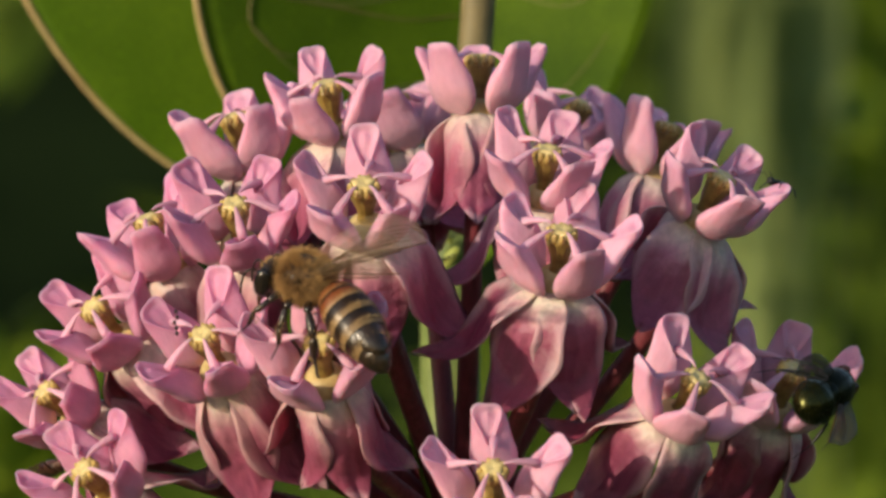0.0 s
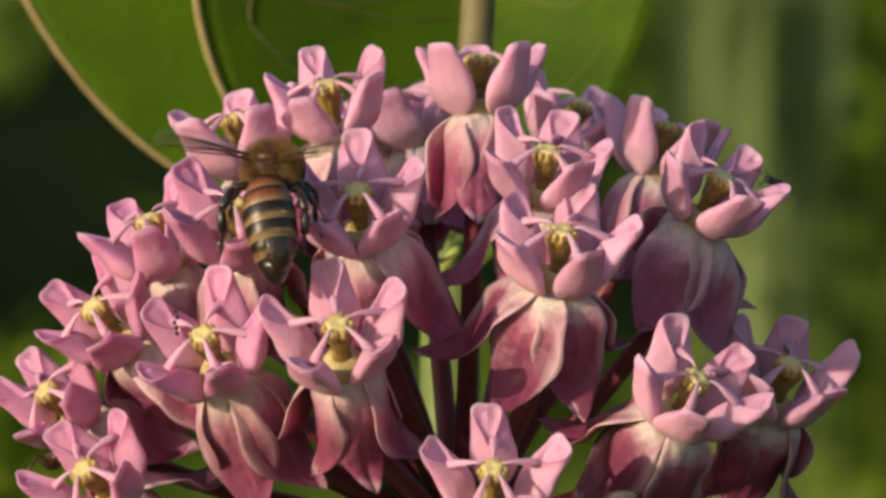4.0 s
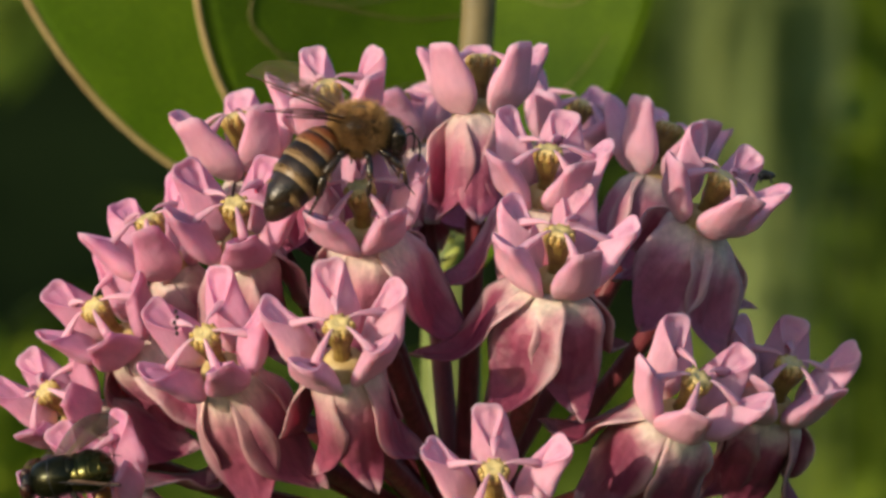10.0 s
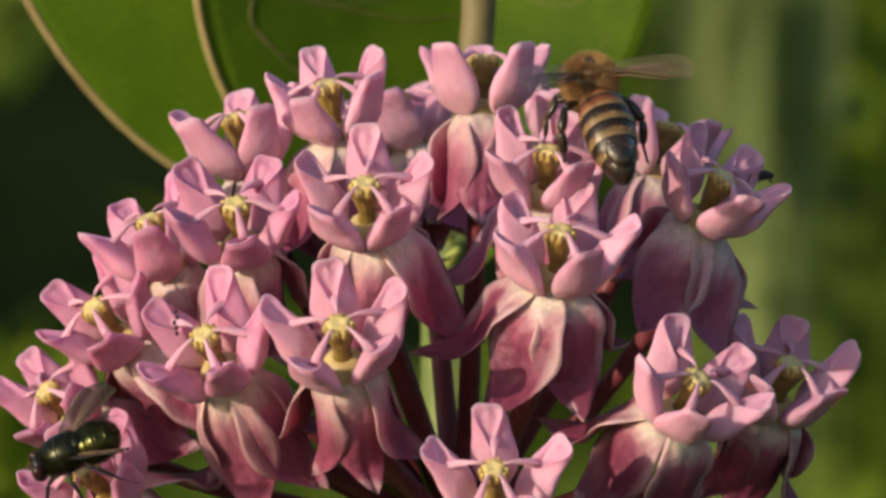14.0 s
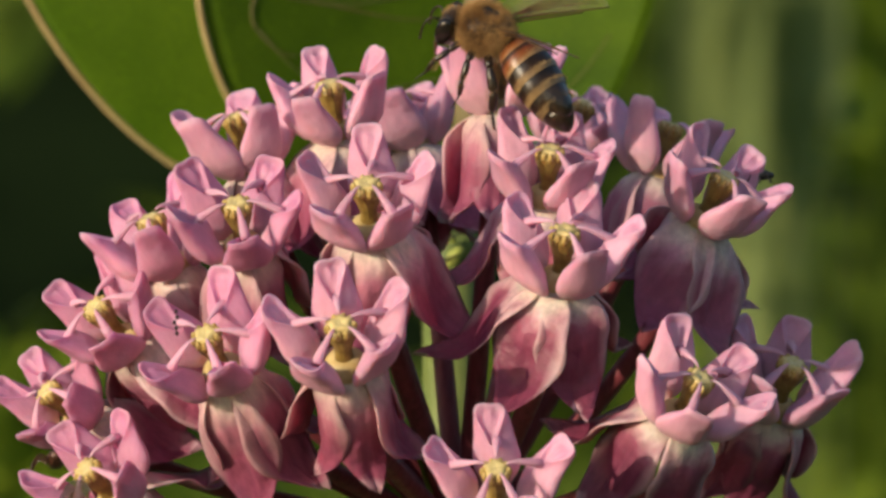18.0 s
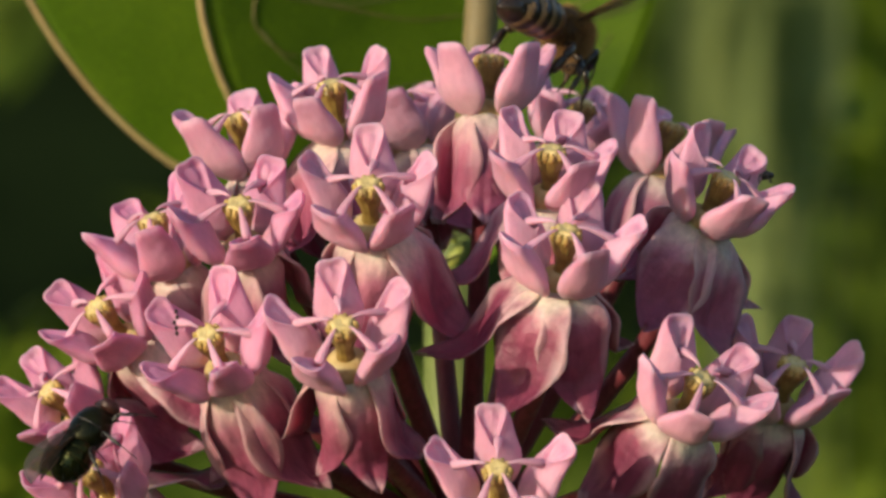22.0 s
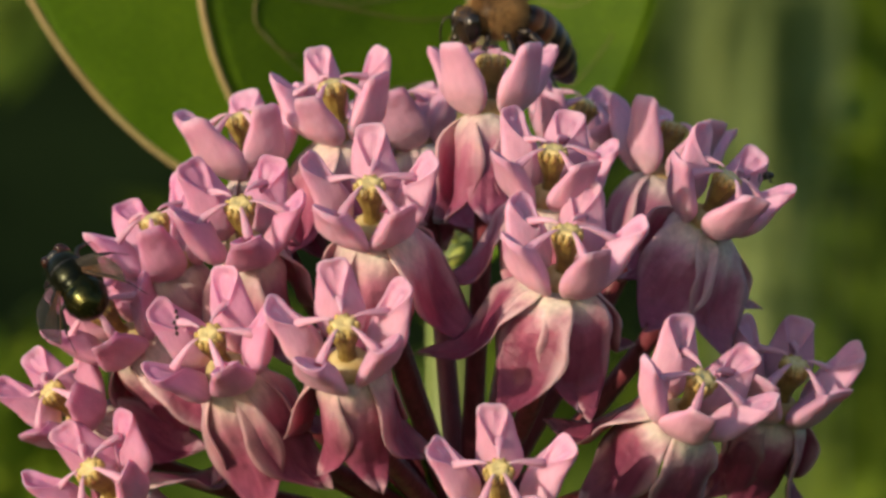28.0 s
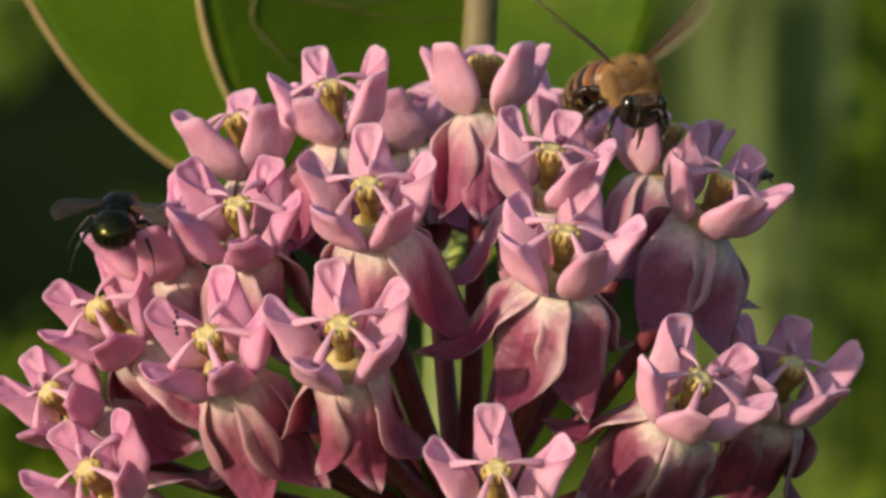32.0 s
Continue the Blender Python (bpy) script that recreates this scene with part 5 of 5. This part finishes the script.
    # flowers that give under the insects: seconds, mm to the side, mm up
    nudges = {
        "d": [(0, -0.77, -0.00), (13, -0.68, -0.00), (14, -0.55, -0.00), (14.5, -0.36, -0.00), (16.5, 0.68, -0.00), (18, 0.55, -0.00), (18.5, -0.36, -0.00), (19, -0.48, -0.00), (19.5, -0.25, -0.00), (20, -0.50, -0.00), (20.5, -0.43, -0.00), (21, -0.20, -0.00), (21.5, 0.00, -0.00), (22, -0.39, -0.00), (22.5, -0.59, -0.00), (23, -0.05, -0.00), (23.5, 0.77, -0.00), (24, -1.18, -0.09), (24.5, -0.64, -0.00), (25.5, -0.64, -0.00), (27.5, 0.00, -0.00), (28, -0.32, -0.00), (29, -0.34, -0.00), (29.5, 0.23, -0.00), (30, 0.00, -0.00), (30.5, 0.45, -0.00), (31, -0.55, -0.00), (32, -0.68, -0.00)],
        "q": [(0, -1.27, -1.27), (0.5, -1.27, -1.27), (1, -0.82, -1.00), (1.5, -0.23, -0.45), (2, 0.00, -0.14), (3, 0.00, -0.00), (32, 0.00, -0.00)],
        "g": [(0, 0.00, -0.00), (9.5, 0.00, -0.09), (10, -0.27, -0.18), (10.5, -0.64, -0.00), (11, -3.64, 0.36), (11.5, -4.77, 0.23), (12, -3.95, 0.23), (12.5, -1.59, 0.55), (13, -0.41, 0.18), (14, -0.18, -0.00), (15, 0.00, -0.00), (32, 0.00, -0.00)],
        "k": [(0, 0.18, -0.41), (1, 0.18, -0.41), (1.5, 0.09, -0.32), (2, 0.00, -0.05), (3, 0.00, -0.00), (32, 0.00, -0.00)],
        "l": [(0, 0.00, -0.00), (1, 0.00, -0.09), (1.5, -0.18, -0.36), (2, -0.36, -0.64), (6, -0.45, -0.73), (9, -0.45, -0.64), (10, -0.27, -0.55), (10.5, 0.36, -0.45), (11, 1.91, -0.09), (11.5, 3.05, -0.09), (12, 2.95, 0.09), (12.5, -0.14, -0.09), (13, 0.00, -0.00), (32, 0.00, -0.00)],
    }
    hub = (UMBEL - FOOT * 1000) * MM
    for key, rows in nudges.items():
        f = florets[key]
        at, size = f.matrix_basis.copy(), f.scale.copy()
        arm = at.translation - hub
        walk(f, [(t, Matrix.Translation(hub) @ arm.rotation_difference(arm + Vector((dx, 0, dz)) * MM).to_matrix().to_4x4() @ Matrix.Translation(-hub) @ at) for t, dx, dz in rows])
        f.scale = size


motions()
